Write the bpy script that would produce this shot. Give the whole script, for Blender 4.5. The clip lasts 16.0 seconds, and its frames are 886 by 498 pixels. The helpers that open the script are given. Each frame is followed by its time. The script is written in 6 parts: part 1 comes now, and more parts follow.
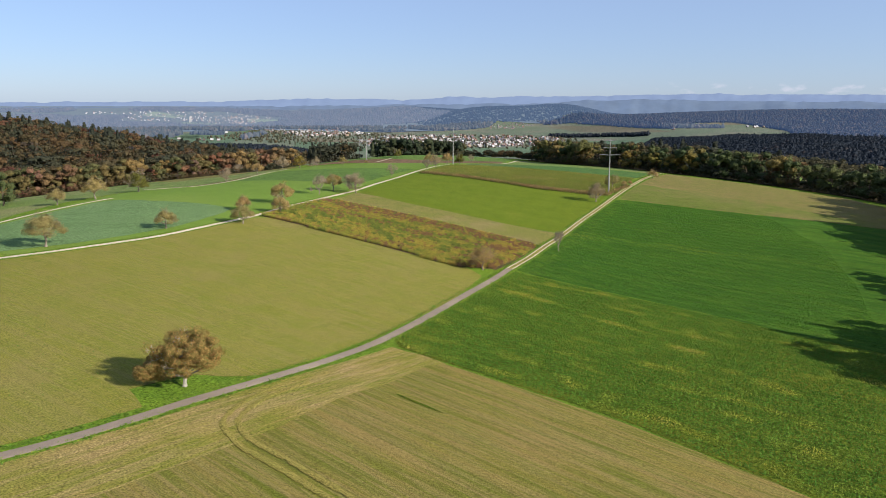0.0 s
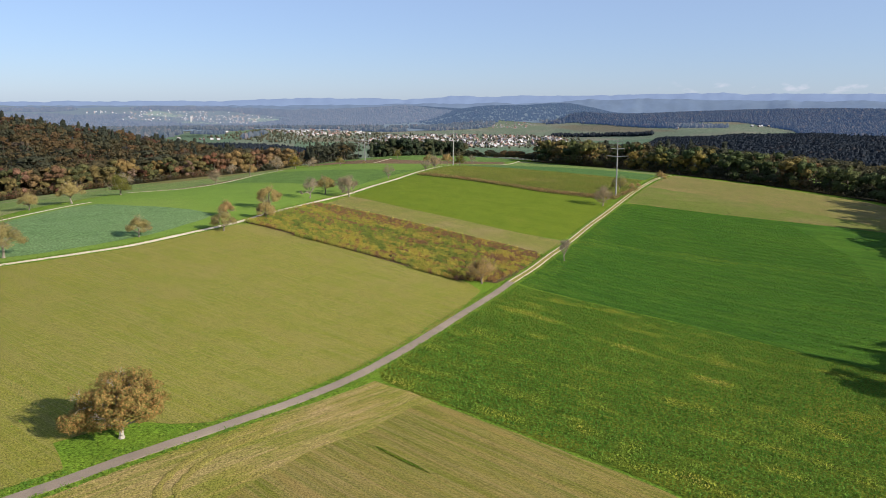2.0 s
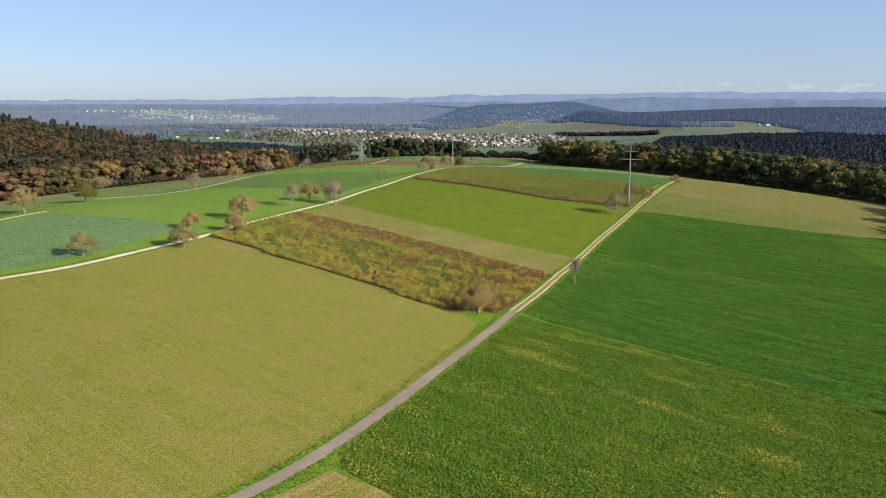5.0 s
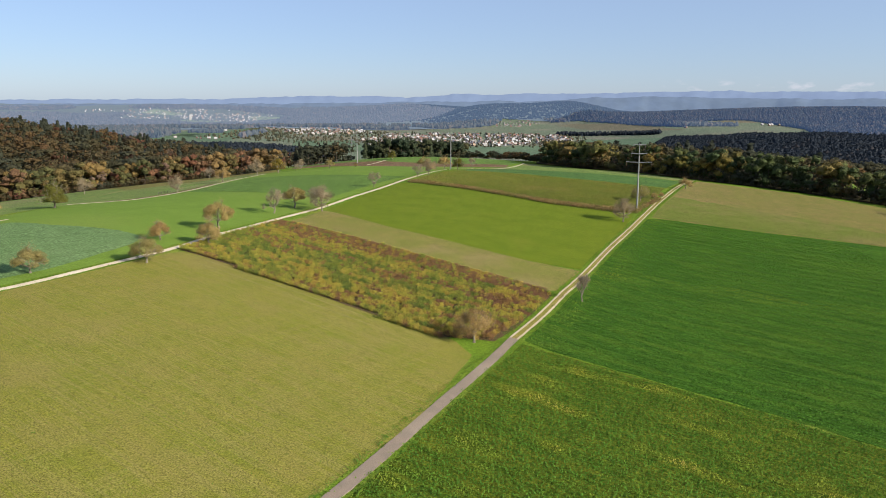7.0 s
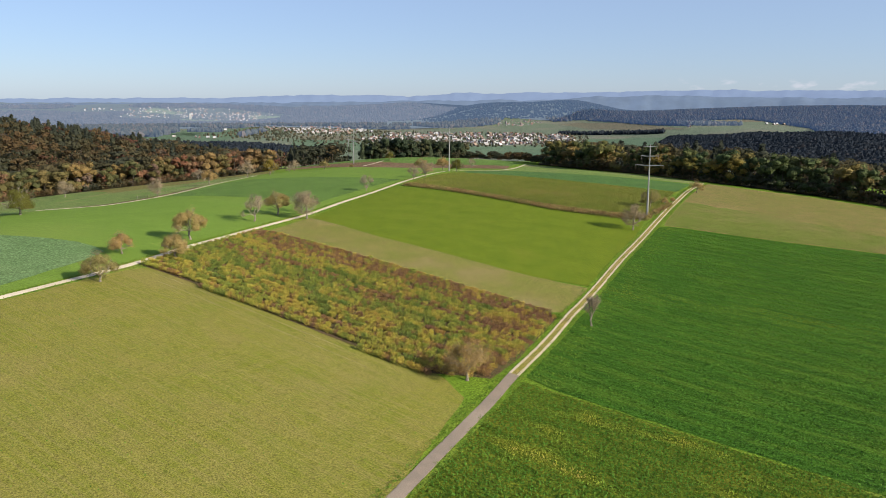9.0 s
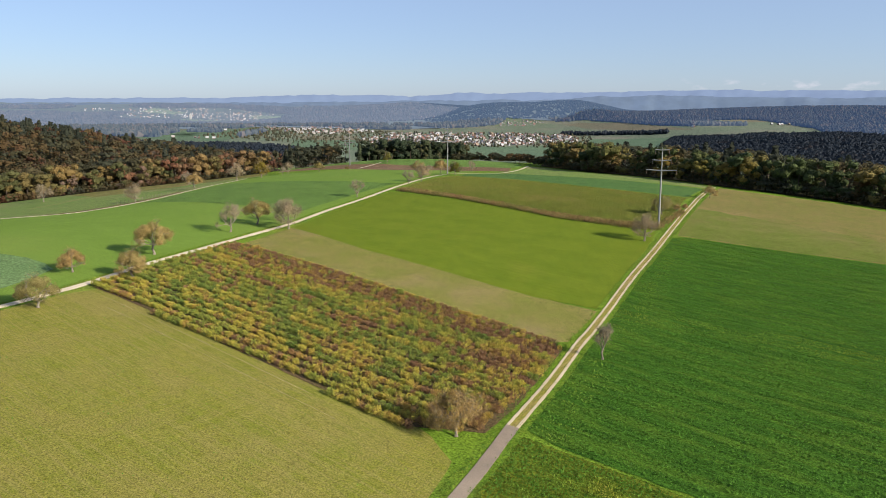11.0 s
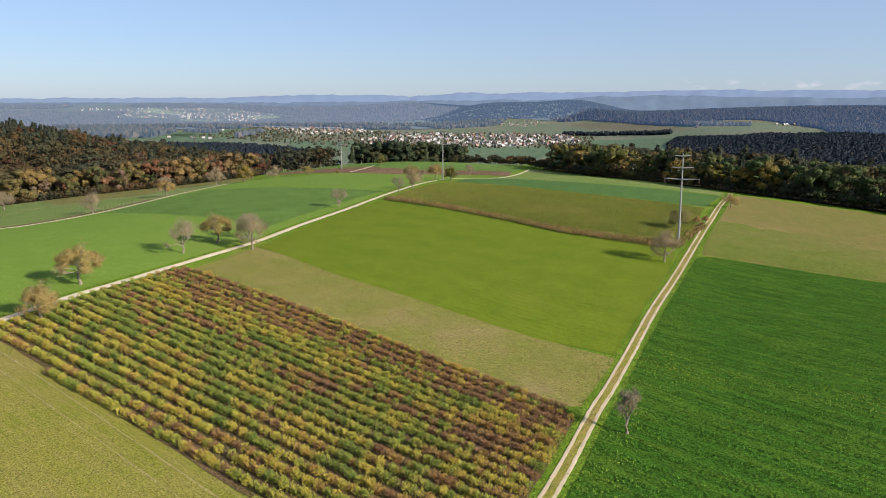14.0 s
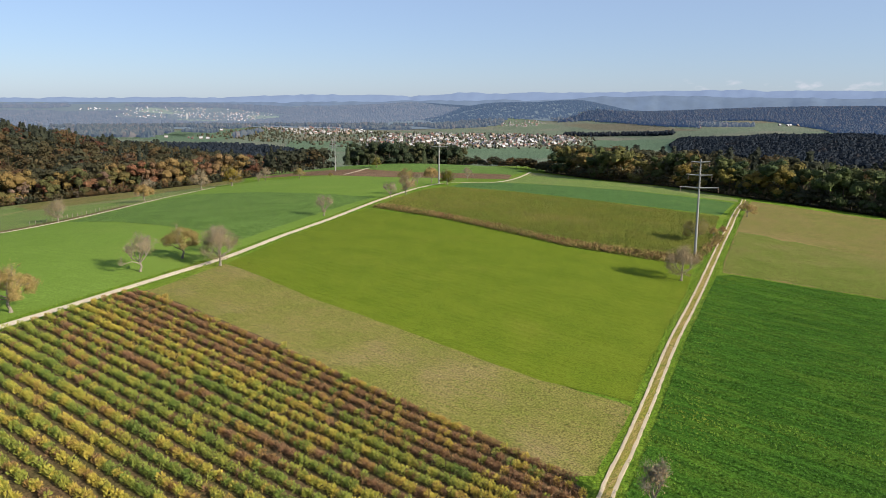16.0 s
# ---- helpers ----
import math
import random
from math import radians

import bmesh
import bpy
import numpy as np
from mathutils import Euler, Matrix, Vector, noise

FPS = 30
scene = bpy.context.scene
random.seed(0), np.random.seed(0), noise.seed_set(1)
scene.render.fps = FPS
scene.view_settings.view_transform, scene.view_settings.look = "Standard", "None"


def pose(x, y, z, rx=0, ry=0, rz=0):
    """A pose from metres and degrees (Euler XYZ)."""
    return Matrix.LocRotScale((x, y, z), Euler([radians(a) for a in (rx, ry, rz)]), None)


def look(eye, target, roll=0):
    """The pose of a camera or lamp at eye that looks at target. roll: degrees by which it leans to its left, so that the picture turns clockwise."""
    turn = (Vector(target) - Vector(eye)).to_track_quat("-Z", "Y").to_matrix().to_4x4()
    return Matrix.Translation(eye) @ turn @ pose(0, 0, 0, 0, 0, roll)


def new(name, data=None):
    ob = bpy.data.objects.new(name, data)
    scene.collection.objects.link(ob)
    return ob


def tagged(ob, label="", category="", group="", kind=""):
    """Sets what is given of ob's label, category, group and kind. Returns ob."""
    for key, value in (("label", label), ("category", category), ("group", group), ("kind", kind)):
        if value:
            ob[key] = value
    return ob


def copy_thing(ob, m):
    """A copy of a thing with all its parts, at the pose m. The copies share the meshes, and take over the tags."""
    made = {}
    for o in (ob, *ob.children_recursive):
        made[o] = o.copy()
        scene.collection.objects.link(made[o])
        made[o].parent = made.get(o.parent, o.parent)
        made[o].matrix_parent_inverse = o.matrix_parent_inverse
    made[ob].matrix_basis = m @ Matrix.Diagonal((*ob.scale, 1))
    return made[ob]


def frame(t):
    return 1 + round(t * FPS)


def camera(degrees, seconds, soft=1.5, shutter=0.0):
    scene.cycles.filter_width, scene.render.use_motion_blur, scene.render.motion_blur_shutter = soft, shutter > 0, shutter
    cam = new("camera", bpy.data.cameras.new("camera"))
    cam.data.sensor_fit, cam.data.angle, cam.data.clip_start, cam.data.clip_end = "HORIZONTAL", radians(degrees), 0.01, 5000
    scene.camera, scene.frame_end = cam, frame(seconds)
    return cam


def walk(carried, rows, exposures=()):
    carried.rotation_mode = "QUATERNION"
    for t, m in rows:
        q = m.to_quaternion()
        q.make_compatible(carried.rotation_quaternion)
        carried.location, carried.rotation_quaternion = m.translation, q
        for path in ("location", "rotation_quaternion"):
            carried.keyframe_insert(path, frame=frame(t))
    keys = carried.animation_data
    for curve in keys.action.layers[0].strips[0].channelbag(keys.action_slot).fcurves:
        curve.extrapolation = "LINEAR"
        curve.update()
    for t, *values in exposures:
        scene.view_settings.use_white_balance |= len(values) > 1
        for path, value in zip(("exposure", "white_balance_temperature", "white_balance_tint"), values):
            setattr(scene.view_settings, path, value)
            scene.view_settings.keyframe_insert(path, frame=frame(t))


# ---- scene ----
cam = camera(65.5, 16.0, soft=0.65)
PATH = [
    (0, (-22.964, -216.045, 52.859), (-22.959, -213.404, 52.295), 0.3),
    (0.5, (-22.401, -210.882, 52.723), (-22.399, -208.242, 52.159), 0.3),
    (1, (-21.867, -205.674, 52.576), (-21.867, -203.035, 52.011), 0.3),
    (1.5, (-21.323, -200.363, 52.431), (-21.326, -197.722, 51.867), 0.3),
    (2, (-20.751, -194.929, 52.334), (-20.755, -192.289, 51.768), 0.3),
    (2.5, (-20.204, -189.394, 52.237), (-20.210, -186.754, 51.671), 0.3),
    (3, (-19.637, -183.719, 52.160), (-19.644, -181.080, 51.593), 0.3),
    (3.5, (-19.151, -177.971, 52.107), (-19.159, -175.330, 51.539), 0.3),
    (4, (-18.564, -172.157, 52.061), (-18.575, -169.518, 51.493), 0.3),
    (6.5, (-15.480, -142.718, 51.708), (-15.499, -140.080, 51.134), 0.3),
    (7, (-14.997, -136.844, 51.675), (-15.016, -134.206, 51.102), 0.3),
    (7.5, (-14.538, -130.959, 51.617), (-14.560, -128.320, 51.045), 0.3),
    (8, (-13.909, -125.025, 51.559), (-13.933, -122.387, 50.983), 0.3),
    (8.5, (-13.157, -119.062, 51.489), (-13.181, -116.425, 50.911), 0.3),
    (9, (-12.424, -113.096, 51.423), (-12.450, -110.458, 50.846), 0.3),
    (12.5, (-7.734, -70.817, 51.004), (-7.772, -68.180, 50.427), 0.3),
    (14.5, (-5.474, -46.745, 50.730), (-5.513, -44.107, 50.153), 0.3),
    (16, (-3.659, -28.291, 50.643), (-3.700, -25.653, 50.066), 0.4),
]
walk(cam, [(t, look(eye, target, roll)) for t, eye, target, roll in PATH],
     [(0, 0.80, 6270, 12), (2.5, 0.80, 6330, 11.5), (6.5, 0.80, 6500, 10), (16, 0.80, 6500, 10)])

# ---- world, sun and exposure ----
SUN_TO = Vector((0.80, -0.46, 0.0)).normalized() * math.cos(radians(25)) + Vector((0, 0, math.sin(radians(25))))
world = bpy.data.worlds.new("world")
scene.world = world
world.use_nodes = True
wn = world.node_tree
sky = wn.nodes.new("ShaderNodeTexSky")
sky.sky_type, sky.sun_disc = "NISHITA", False
sky.sun_elevation = radians(25)
sky.sun_rotation = math.atan2(SUN_TO.x, SUN_TO.y)
sky.altitude, sky.air_density, sky.dust_density, sky.ozone_density = 450, 1.0, 0.5, 5.0
tone = wn.nodes.new("ShaderNodeMix")
tone.data_type, tone.blend_type = "RGBA", "MULTIPLY"
tone.inputs[0].default_value, tone.inputs[7].default_value = 1.0, (0.97, 1.035, 1.21, 1)
wn.links.new(sky.outputs[0], tone.inputs[6])
veil = wn.nodes.new("ShaderNodeMix")
veil.data_type = "RGBA"
veil.inputs[0].default_value, veil.inputs[7].default_value = 0.45, (5.0, 5.95, 7.55, 1)
wn.links.new(tone.outputs[2], veil.inputs[6])


def sky_step(socket, low, high):
    n = wn.nodes.new("ShaderNodeMapRange")
    n.interpolation_type = "SMOOTHSTEP"
    n.inputs["From Min"].default_value, n.inputs["From Max"].default_value = low, high
    wn.links.new(socket, n.inputs["Value"])
    return n.outputs["Result"]


def sky_times(a, b):
    n = wn.nodes.new("ShaderNodeMath")
    n.operation = "MULTIPLY"
    for socket, v in zip(n.inputs, (a, b)):
        if isinstance(v, float):
            socket.default_value = v
        else:
            wn.links.new(v, socket)
    return n.outputs[0]


# small far clouds low over the eastern skyline
heading = wn.nodes.new("ShaderNodeTexCoord").outputs["Generated"]
axes = wn.nodes.new("ShaderNodeSeparateXYZ")
wn.links.new(heading, axes.inputs[0])
squeeze = wn.nodes.new("ShaderNodeMapping")
squeeze.inputs["Scale"].default_value = (38, 38, 80)
wn.links.new(heading, squeeze.inputs["Vector"])
puffs = wn.nodes.new("ShaderNodeTexNoise")
puffs.inputs["Scale"].default_value, puffs.inputs["Detail"].default_value = 1.0, 5.0
wn.links.new(squeeze.outputs[0], puffs.inputs["Vector"])
cover = sky_times(sky_step(puffs.outputs["Fac"], 0.52, 0.70), sky_times(sky_step(axes.outputs["Z"], 0.009, 0.017), sky_step(axes.outputs["Z"], 0.032, 0.018)))
cover = sky_times(sky_times(cover, sky_step(axes.outputs["X"], 0.22, 0.36)), 0.38)
clouds = wn.nodes.new("ShaderNodeMix")
clouds.data_type = "RGBA"
clouds.inputs[7].default_value = (7.9, 7.5, 8.3, 1)
wn.links.new(cover, clouds.inputs[0])
wn.links.new(veil.outputs[2], clouds.inputs[6])
wn.links.new(clouds.outputs[2], wn.nodes["Background"].inputs[0])
wn.nodes["Background"].inputs[1].default_value = 0.064
sun_data = bpy.data.lights.new("sun", "SUN")
sun_data.energy, sun_data.angle, sun_data.color = 5.0, radians(0.55), (1.0, 0.92, 0.80)
sun = new("sun", sun_data)
sun.matrix_basis = look(SUN_TO * 300, (0, 0, 0))

# ---- the lie of the land ----
# The plan is drawn in units of 1.35 m; the last lines of the script bring it to metres.
UNIT = 1.35
HILL = (2.144, -0.724, -1.892, -2.31, 0.686, -0.643)
BUMPS = (
    (-1.22, 1.7, 1.4, -1.77, -1.28), (-3.41, 0.0, -1.76, -4.55, -1.21), (1.77, 3.61, -1.36, -3.16, 0.72),
    (2.78, 0.71, -1.75, -1.03, 0.78), (-2.43, -1.04, 2.33, 1.59, 0.27), (0.12, 1.93, 1.52, 0.41, 0.29),
    (0.6, 0.38, -1.42, -0.5, 0.51), (-1.0, 0.05, 0.27, 0.31, 0.26), (-0.42, 0.89, 0.86, -0.31, -0.52))


def ramp(a, b, v):
    s = np.clip((v - a) / (b - a), 0, 1)
    return s * s * (3 - 2 * s)


def swell(x, y, cx, cy, sx, sy):
    return np.exp(-(((x - cx) / sx) ** 2 + ((y - cy) / sy) ** 2))


def height(x, y):
    """Height of the ground at plan places, from the near hill out to the far ranges."""
    x, y = np.asarray(x, float), np.asarray(y, float)
    u, v = (x + 10) / 100, (y - 100) / 100
    h = HILL[0] + HILL[1] * u + HILL[2] * v + HILL[3] * u * u + HILL[4] * u * v + HILL[5] * v * v
    for j, row in enumerate(BUMPS):
        for i, b in enumerate(row):
            h = h + b * np.exp(-((x + 170 - 75 * i) ** 2 + (y + 100 - 75 * j) ** 2) / 12800)
    h = h + 5.0 * np.exp(-((x + 55) / 95) ** 2 - ((y - 482) / 50) ** 2)
    h = h - 0.55 * np.exp(-((x + 32) ** 2 + (y + 54) ** 2) / 500)
    h = np.maximum(h, -90)
    valley = -65 + 1.2 * np.sin(x / 310 + 1) * np.sin(y / 270)
    valley = valley + 32 * ramp(300, 700, x) * ramp(700, 1300, y)
    valley = valley + 46 * swell(x, y, 1500, 2500, 900, 480)
    r, b = np.hypot(x + 10, y + 60), np.degrees(np.arctan2(x + 10, y + 60))
    valley = valley + np.interp(r, (2450, 2815, 3000, 3150, 3370, 3520), (0, 15, 27, 37, 62, 77)) * (1 - ramp(10, 16, b))
    valley = valley + 61 * np.exp(-((b - 6.0) / 6.0) ** 4 - ((r - 2850) / 250) ** 2) + 37 * np.exp(-((b + 3) / 5) ** 2 - ((r - 3150) / 190) ** 2)
    valley = valley + 12 * np.exp(-((b + 24) / 7) ** 2 - ((r - 3280) / 140) ** 2)
    left = -70 + 80 * swell(x, y, -620, 560, 400, 350)
    a, b = np.maximum(h, left), np.minimum(h, left)
    z = a + 4 * np.log1p(np.exp(-(a - b) / 4))
    a, b = np.maximum(z, valley), np.minimum(z, valley)
    return a + 5 * np.log1p(np.exp(-(a - b) / 5))


# ---- materials ----
def material(name, rough=0.9):
    m = bpy.data.materials.new(name)
    m.use_nodes = True
    m.node_tree.nodes["Principled BSDF"].inputs["Roughness"].default_value = rough
    m.node_tree.nodes["Principled BSDF"].inputs["Specular IOR Level"].default_value = 0.25
    return m


def node(m, kind, **sets):
    n = m.node_tree.nodes.new(kind)
    for key, value in sets.items():
        n.inputs[key.replace("_", " ")].default_value = value
    return n


def link(m, a, b):
    m.node_tree.links.new(a, b)


def shader(m):
    return m.node_tree.nodes["Principled BSDF"]


def place_of(m):
    """The place in plan units."""
    n = m.node_tree.nodes.new("ShaderNodeVectorMath")
    n.operation = "SCALE"
    n.inputs["Scale"].default_value = 1 / UNIT
    link(m, m.node_tree.nodes.new("ShaderNodeNewGeometry").outputs["Position"], n.inputs[0])
    return n.outputs[0]


def noise_of(m, where, scale, detail=3.0, rough=0.55):
    n = node(m, "ShaderNodeTexNoise", Scale=scale, Detail=detail, Roughness=rough)
    link(m, where, n.inputs["Vector"])
    return n.outputs["Fac"]


def steps(m, fac, *stops):
    n = m.node_tree.nodes.new("ShaderNodeValToRGB")
    r = n.color_ramp
    while len(r.elements) < len(stops):
        r.elements.new(0.5)
    for e, (pos, col) in zip(r.elements, stops):
        e.position = pos
        e.color = (*col, 1) if len(col) == 3 else col
    link(m, fac, n.inputs[0])
    return n.outputs[0]


def mixed(m, fac, a, b, blend="MIX"):
    n = m.node_tree.nodes.new("ShaderNodeMix")
    n.data_type, n.blend_type = "RGBA", blend
    for socket, v in ((n.inputs[0], fac), (n.inputs[6], a), (n.inputs[7], b)):
        if isinstance(v, (int, float)):
            socket.default_value = v
        elif isinstance(v, tuple):
            socket.default_value = (*v, 1)
        else:
            link(m, v, socket)
    return n.outputs[2]


def grey(a):
    return (a, a, a)


def bump(m, fac, strength, distance):
    n = node(m, "ShaderNodeBump", Strength=strength, Distance=distance)
    link(m, fac, n.inputs["Height"])
    link(m, n.outputs[0], shader(m).inputs["Normal"])


def lines_of(m, where, degrees, period, wobble=1.5):
    """Bands whose lines run at that angle from +x in plan."""
    mp = m.node_tree.nodes.new("ShaderNodeMapping")
    mp.vector_type = "POINT"
    mp.inputs["Rotation"].default_value = (0, 0, radians(90 - degrees))
    link(m, where, mp.inputs["Vector"])
    w = node(m, "ShaderNodeTexWave", Scale=0.31416 / period, Distortion=wobble, Detail=3.0)
    w.inputs["Detail Scale"].default_value = 0.35
    link(m, mp.outputs[0], w.inputs["Vector"])
    return w.outputs["Fac"]


def streaks_of(m, where, degrees, length, width, seed=0.0):
    """Uneven streaks that run at that angle from +x in plan."""
    mp = m.node_tree.nodes.new("ShaderNodeMapping")
    mp.vector_type = "TEXTURE"
    mp.inputs["Rotation"].default_value = (0, 0, radians(degrees))
    mp.inputs["Scale"].default_value = (length, width, 1)
    mp.inputs["Location"].default_value = (seed, 0, 0)
    link(m, where, mp.inputs["Vector"])
    return noise_of(m, mp.outputs[0], 1.0, 4.0, 0.6)


def field_material(name, main, second, patch, patch_scale=0.03, patch_share=0.55, lines=None, tuft=0.6, depth=0.2, specks=None, grain=1.0, streaks=None):
    """A field: plants in two tones at the scale of tufts, a third in wide patches, the lines of the machines
    (angle, spacing, share, colour) and specks of straw or clods (share, colour)."""
    m = material(name, 0.95)
    shader(m).inputs["Specular IOR Level"].default_value = 0.04
    p = place_of(m)
    fine = noise_of(m, p, 1.6 / tuft, 4.0, 0.78)
    mid = noise_of(m, p, 0.16, 5.0, 0.65)
    wide = noise_of(m, p, patch_scale, 5.0, 0.62)
    a = mixed(m, steps(m, mid, (0.38, grey(0)), (0.64, grey(1))), main, second)
    a = mixed(m, steps(m, wide, (patch_share - 0.03, grey(0)), (patch_share + 0.13, grey(0.85))), a, patch)
    for degrees, period, share, colour in lines or ():
        w = steps(m, lines_of(m, p, degrees, period), (0.42, grey(0)), (0.72, grey(1)))
        broken = steps(m, noise_of(m, p, 0.11, 4.0, 0.7), (0.36, grey(0.15)), (0.62, grey(1)))
        a = mixed(m, mixed(m, share, (0, 0, 0), mixed(m, 1.0, w, broken, "MULTIPLY")), a, colour)
    for k, (degrees, length, width, share, colour) in enumerate(streaks or ()):
        w = steps(m, streaks_of(m, p, degrees, length, width, 37.0 * k), (0.47, grey(0)), (0.60, grey(share)))
        a = mixed(m, w, a, colour)
    for share, scale, colour in specks or ():
        s = noise_of(m, p, scale, 2.0, 0.6)
        a = mixed(m, steps(m, s, (1 - share - 0.03, grey(0)), (1 - share + 0.03, grey(0.9))), a, colour)
    dots = steps(m, fine, (0.36, grey(0.68 - 0.43 * grain)), (0.5, grey(0.68)), (0.66, grey(0.68 + 0.52 * grain)))
    link(m, mixed(m, 1.0, a, dots, "MULTIPLY"), shader(m).inputs["Base Color"])
    bump(m, fine, 1.0, depth)
    return m


GROUND = field_material("grassland", (0.179, 0.280, 0.026), (0.134, 0.235, 0.022), (0.235, 0.280, 0.044), tuft=0.5, depth=0.25)


def valley_haze(m, y0, y1, col):
    """Fades a ground northwards to a paler valley floor, haze put into its colour."""
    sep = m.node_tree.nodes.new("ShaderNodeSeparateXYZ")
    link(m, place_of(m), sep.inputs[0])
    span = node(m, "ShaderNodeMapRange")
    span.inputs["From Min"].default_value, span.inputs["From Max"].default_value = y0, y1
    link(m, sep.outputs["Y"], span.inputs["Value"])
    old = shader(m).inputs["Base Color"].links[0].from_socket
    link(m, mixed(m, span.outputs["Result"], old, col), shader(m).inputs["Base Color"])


valley_haze(GROUND, 700, 1000, (0.14, 0.165, 0.085))
STUBBLE = field_material("sprouting_stubble", (0.254, 0.243, 0.039), (0.219, 0.232, 0.032), (0.317, 0.256, 0.081), 0.035, 0.6,
                         ((-33, 2.4, 0.2, (0.277, 0.242, 0.058)),), 0.30, 0.07,
                         ((0.27, 1.3, (0.145, 0.172, 0.025)), (0.27, 2.1, (0.349, 0.296, 0.115))), 0.85,
                         ((-36, 30.0, 1.5, 0.45, (0.200, 0.223, 0.028)), (-36, 45.0, 0.35, 0.45, (0.321, 0.272, 0.089)), (57, 40.0, 0.5, 0.3, (0.311, 0.267, 0.081)),
                          (-36, 12.0, 5.0, 0.35, (0.300, 0.248, 0.072))))
MOWN = field_material("mown_meadow", (0.258, 0.212, 0.047), (0.212, 0.204, 0.035), (0.312, 0.228, 0.080), 0.04, 0.52,
                      ((-40.5, 1.25, 0.25, (0.180, 0.180, 0.030)),), 0.30, 0.10, ((0.22, 2.3, (0.326, 0.255, 0.107)),), 0.75,
                      ((-40.5, 34.0, 3.2, 0.65, (0.158, 0.184, 0.023)), (-40.5, 50.0, 1.6, 0.6, (0.329, 0.228, 0.076)),
                       (-40.5, 24.0, 0.8, 0.5, (0.122, 0.147, 0.020)), (-40.5, 16.0, 0.35, 0.45, (0.342, 0.255, 0.103))))
HEADLAND = field_material("mown_headland", (0.337, 0.265, 0.067), (0.257, 0.248, 0.044), (0.419, 0.294, 0.122), 0.07, 0.5,
                          None, 0.34, 0.10, None, 0.9,
                          ((51, 22.0, 2.2, 0.7, (0.220, 0.231, 0.033)), (51, 30.0, 1.0, 0.7, (0.431, 0.312, 0.133)), (51, 14.0, 0.4, 0.5, (0.198, 0.207, 0.031))))
CLOVER = field_material("clover_meadow", (0.118, 0.169, 0.016), (0.087, 0.139, 0.013), (0.199, 0.204, 0.020), 0.05, 0.56,
                        None, 0.6, 0.35, None, 0.9, ((-34, 9.0, 1.4, 0.6, (0.064, 0.114, 0.009)), (-34, 7.0, 0.9, 0.5, (0.189, 0.199, 0.020))))
DARK_CROP = field_material("dark_green_crop", (0.066, 0.164, 0.017), (0.052, 0.136, 0.014), (0.092, 0.193, 0.019), 0.02, 0.55,
                           ((-35, 1.3, 0.3, (0.028, 0.066, 0.007)),), 0.5, 0.3, None, 0.9,
                           ((-35, 16.0, 0.7, 0.6, (0.032, 0.080, 0.009)), (-35, 22.0, 2.5, 0.5, (0.108, 0.188, 0.019))))
BRIGHT = field_material("young_bright_crop", (0.169, 0.218, 0.019), (0.144, 0.199, 0.017), (0.209, 0.227, 0.028), 0.03, 0.58,
                        ((-33, 2.0, 0.3, (0.110, 0.166, 0.007)), (-33, 14.0, 0.12, (0.086, 0.138, 0.007))), 0.4, 0.06, None, 0.6)
PALE = field_material("pale_sprouting_strip", (0.263, 0.229, 0.069), (0.209, 0.214, 0.047), (0.315, 0.240, 0.109), 0.05, 0.52,
                      ((-35, 1.5, 0.4, (0.220, 0.229, 0.045)),), 0.4, 0.12, ((0.33, 1.5, (0.132, 0.175, 0.028)),))
TYRE_LINE = field_material("pressed_grass", (0.305, 0.252, 0.062), (0.30, 0.25, 0.062), (0.255, 0.235, 0.048), 0.15, 0.5, None, 0.3, 0.06)
WEED_STRIP = field_material("dry_weed_strip", (0.19, 0.145, 0.065), (0.15, 0.14, 0.045), (0.24, 0.18, 0.09), 0.12, 0.5, None, 0.4, 0.3)
STRAW = field_material("pale_straw", (0.36, 0.30, 0.14), (0.31, 0.27, 0.10), (0.30, 0.27, 0.08), 0.2, 0.5, None, 0.3, 0.05)
CABBAGE = field_material("blue_green_crop", (0.185, 0.285, 0.108), (0.155, 0.253, 0.090), (0.211, 0.304, 0.120), 0.03, 0.55, None, 0.8, 0.25, None, 0.8)
PASTURE = field_material("pasture", (0.201, 0.308, 0.049), (0.178, 0.281, 0.041), (0.229, 0.316, 0.058), 0.02, 0.55, ((-20, 3.0, 0.25, (0.155, 0.257, 0.034)),), 0.5, 0.08, None, 0.45)
LEFT_CROP = field_material("mid_green_crop", (0.163, 0.266, 0.059), (0.132, 0.222, 0.047), (0.179, 0.271, 0.065), 0.03, 0.55,
                           ((35, 1.8, 0.5, (0.050, 0.094, 0.012)),), 0.6, 0.25)
SLOPE = field_material("dry_slope_grass", (0.214, 0.271, 0.076), (0.167, 0.252, 0.056), (0.295, 0.271, 0.121), 0.02, 0.5, None, 0.6, 0.15)
TAN = field_material("tan_stubble", (0.245, 0.20, 0.068), (0.19, 0.19, 0.045), (0.295, 0.215, 0.09), 0.018, 0.52,
                     ((-30, 3.0, 0.4, (0.17, 0.185, 0.035)),), 0.45, 0.12, ((0.32, 1.4, (0.38, 0.29, 0.16)),))
SHRUB_SOIL = field_material("shrub_field_floor", (0.142, 0.094, 0.049), (0.115, 0.098, 0.037), (0.207, 0.133, 0.072), tuft=0.4, depth=0.1)
LOW_CROP = field_material("faded_bean_crop", (0.175, 0.185, 0.028), (0.14, 0.155, 0.025), (0.24, 0.19, 0.06), 0.03, 0.55,
                          ((-33, 1.6, 0.5, (0.085, 0.085, 0.02)),), 0.6, 0.4)
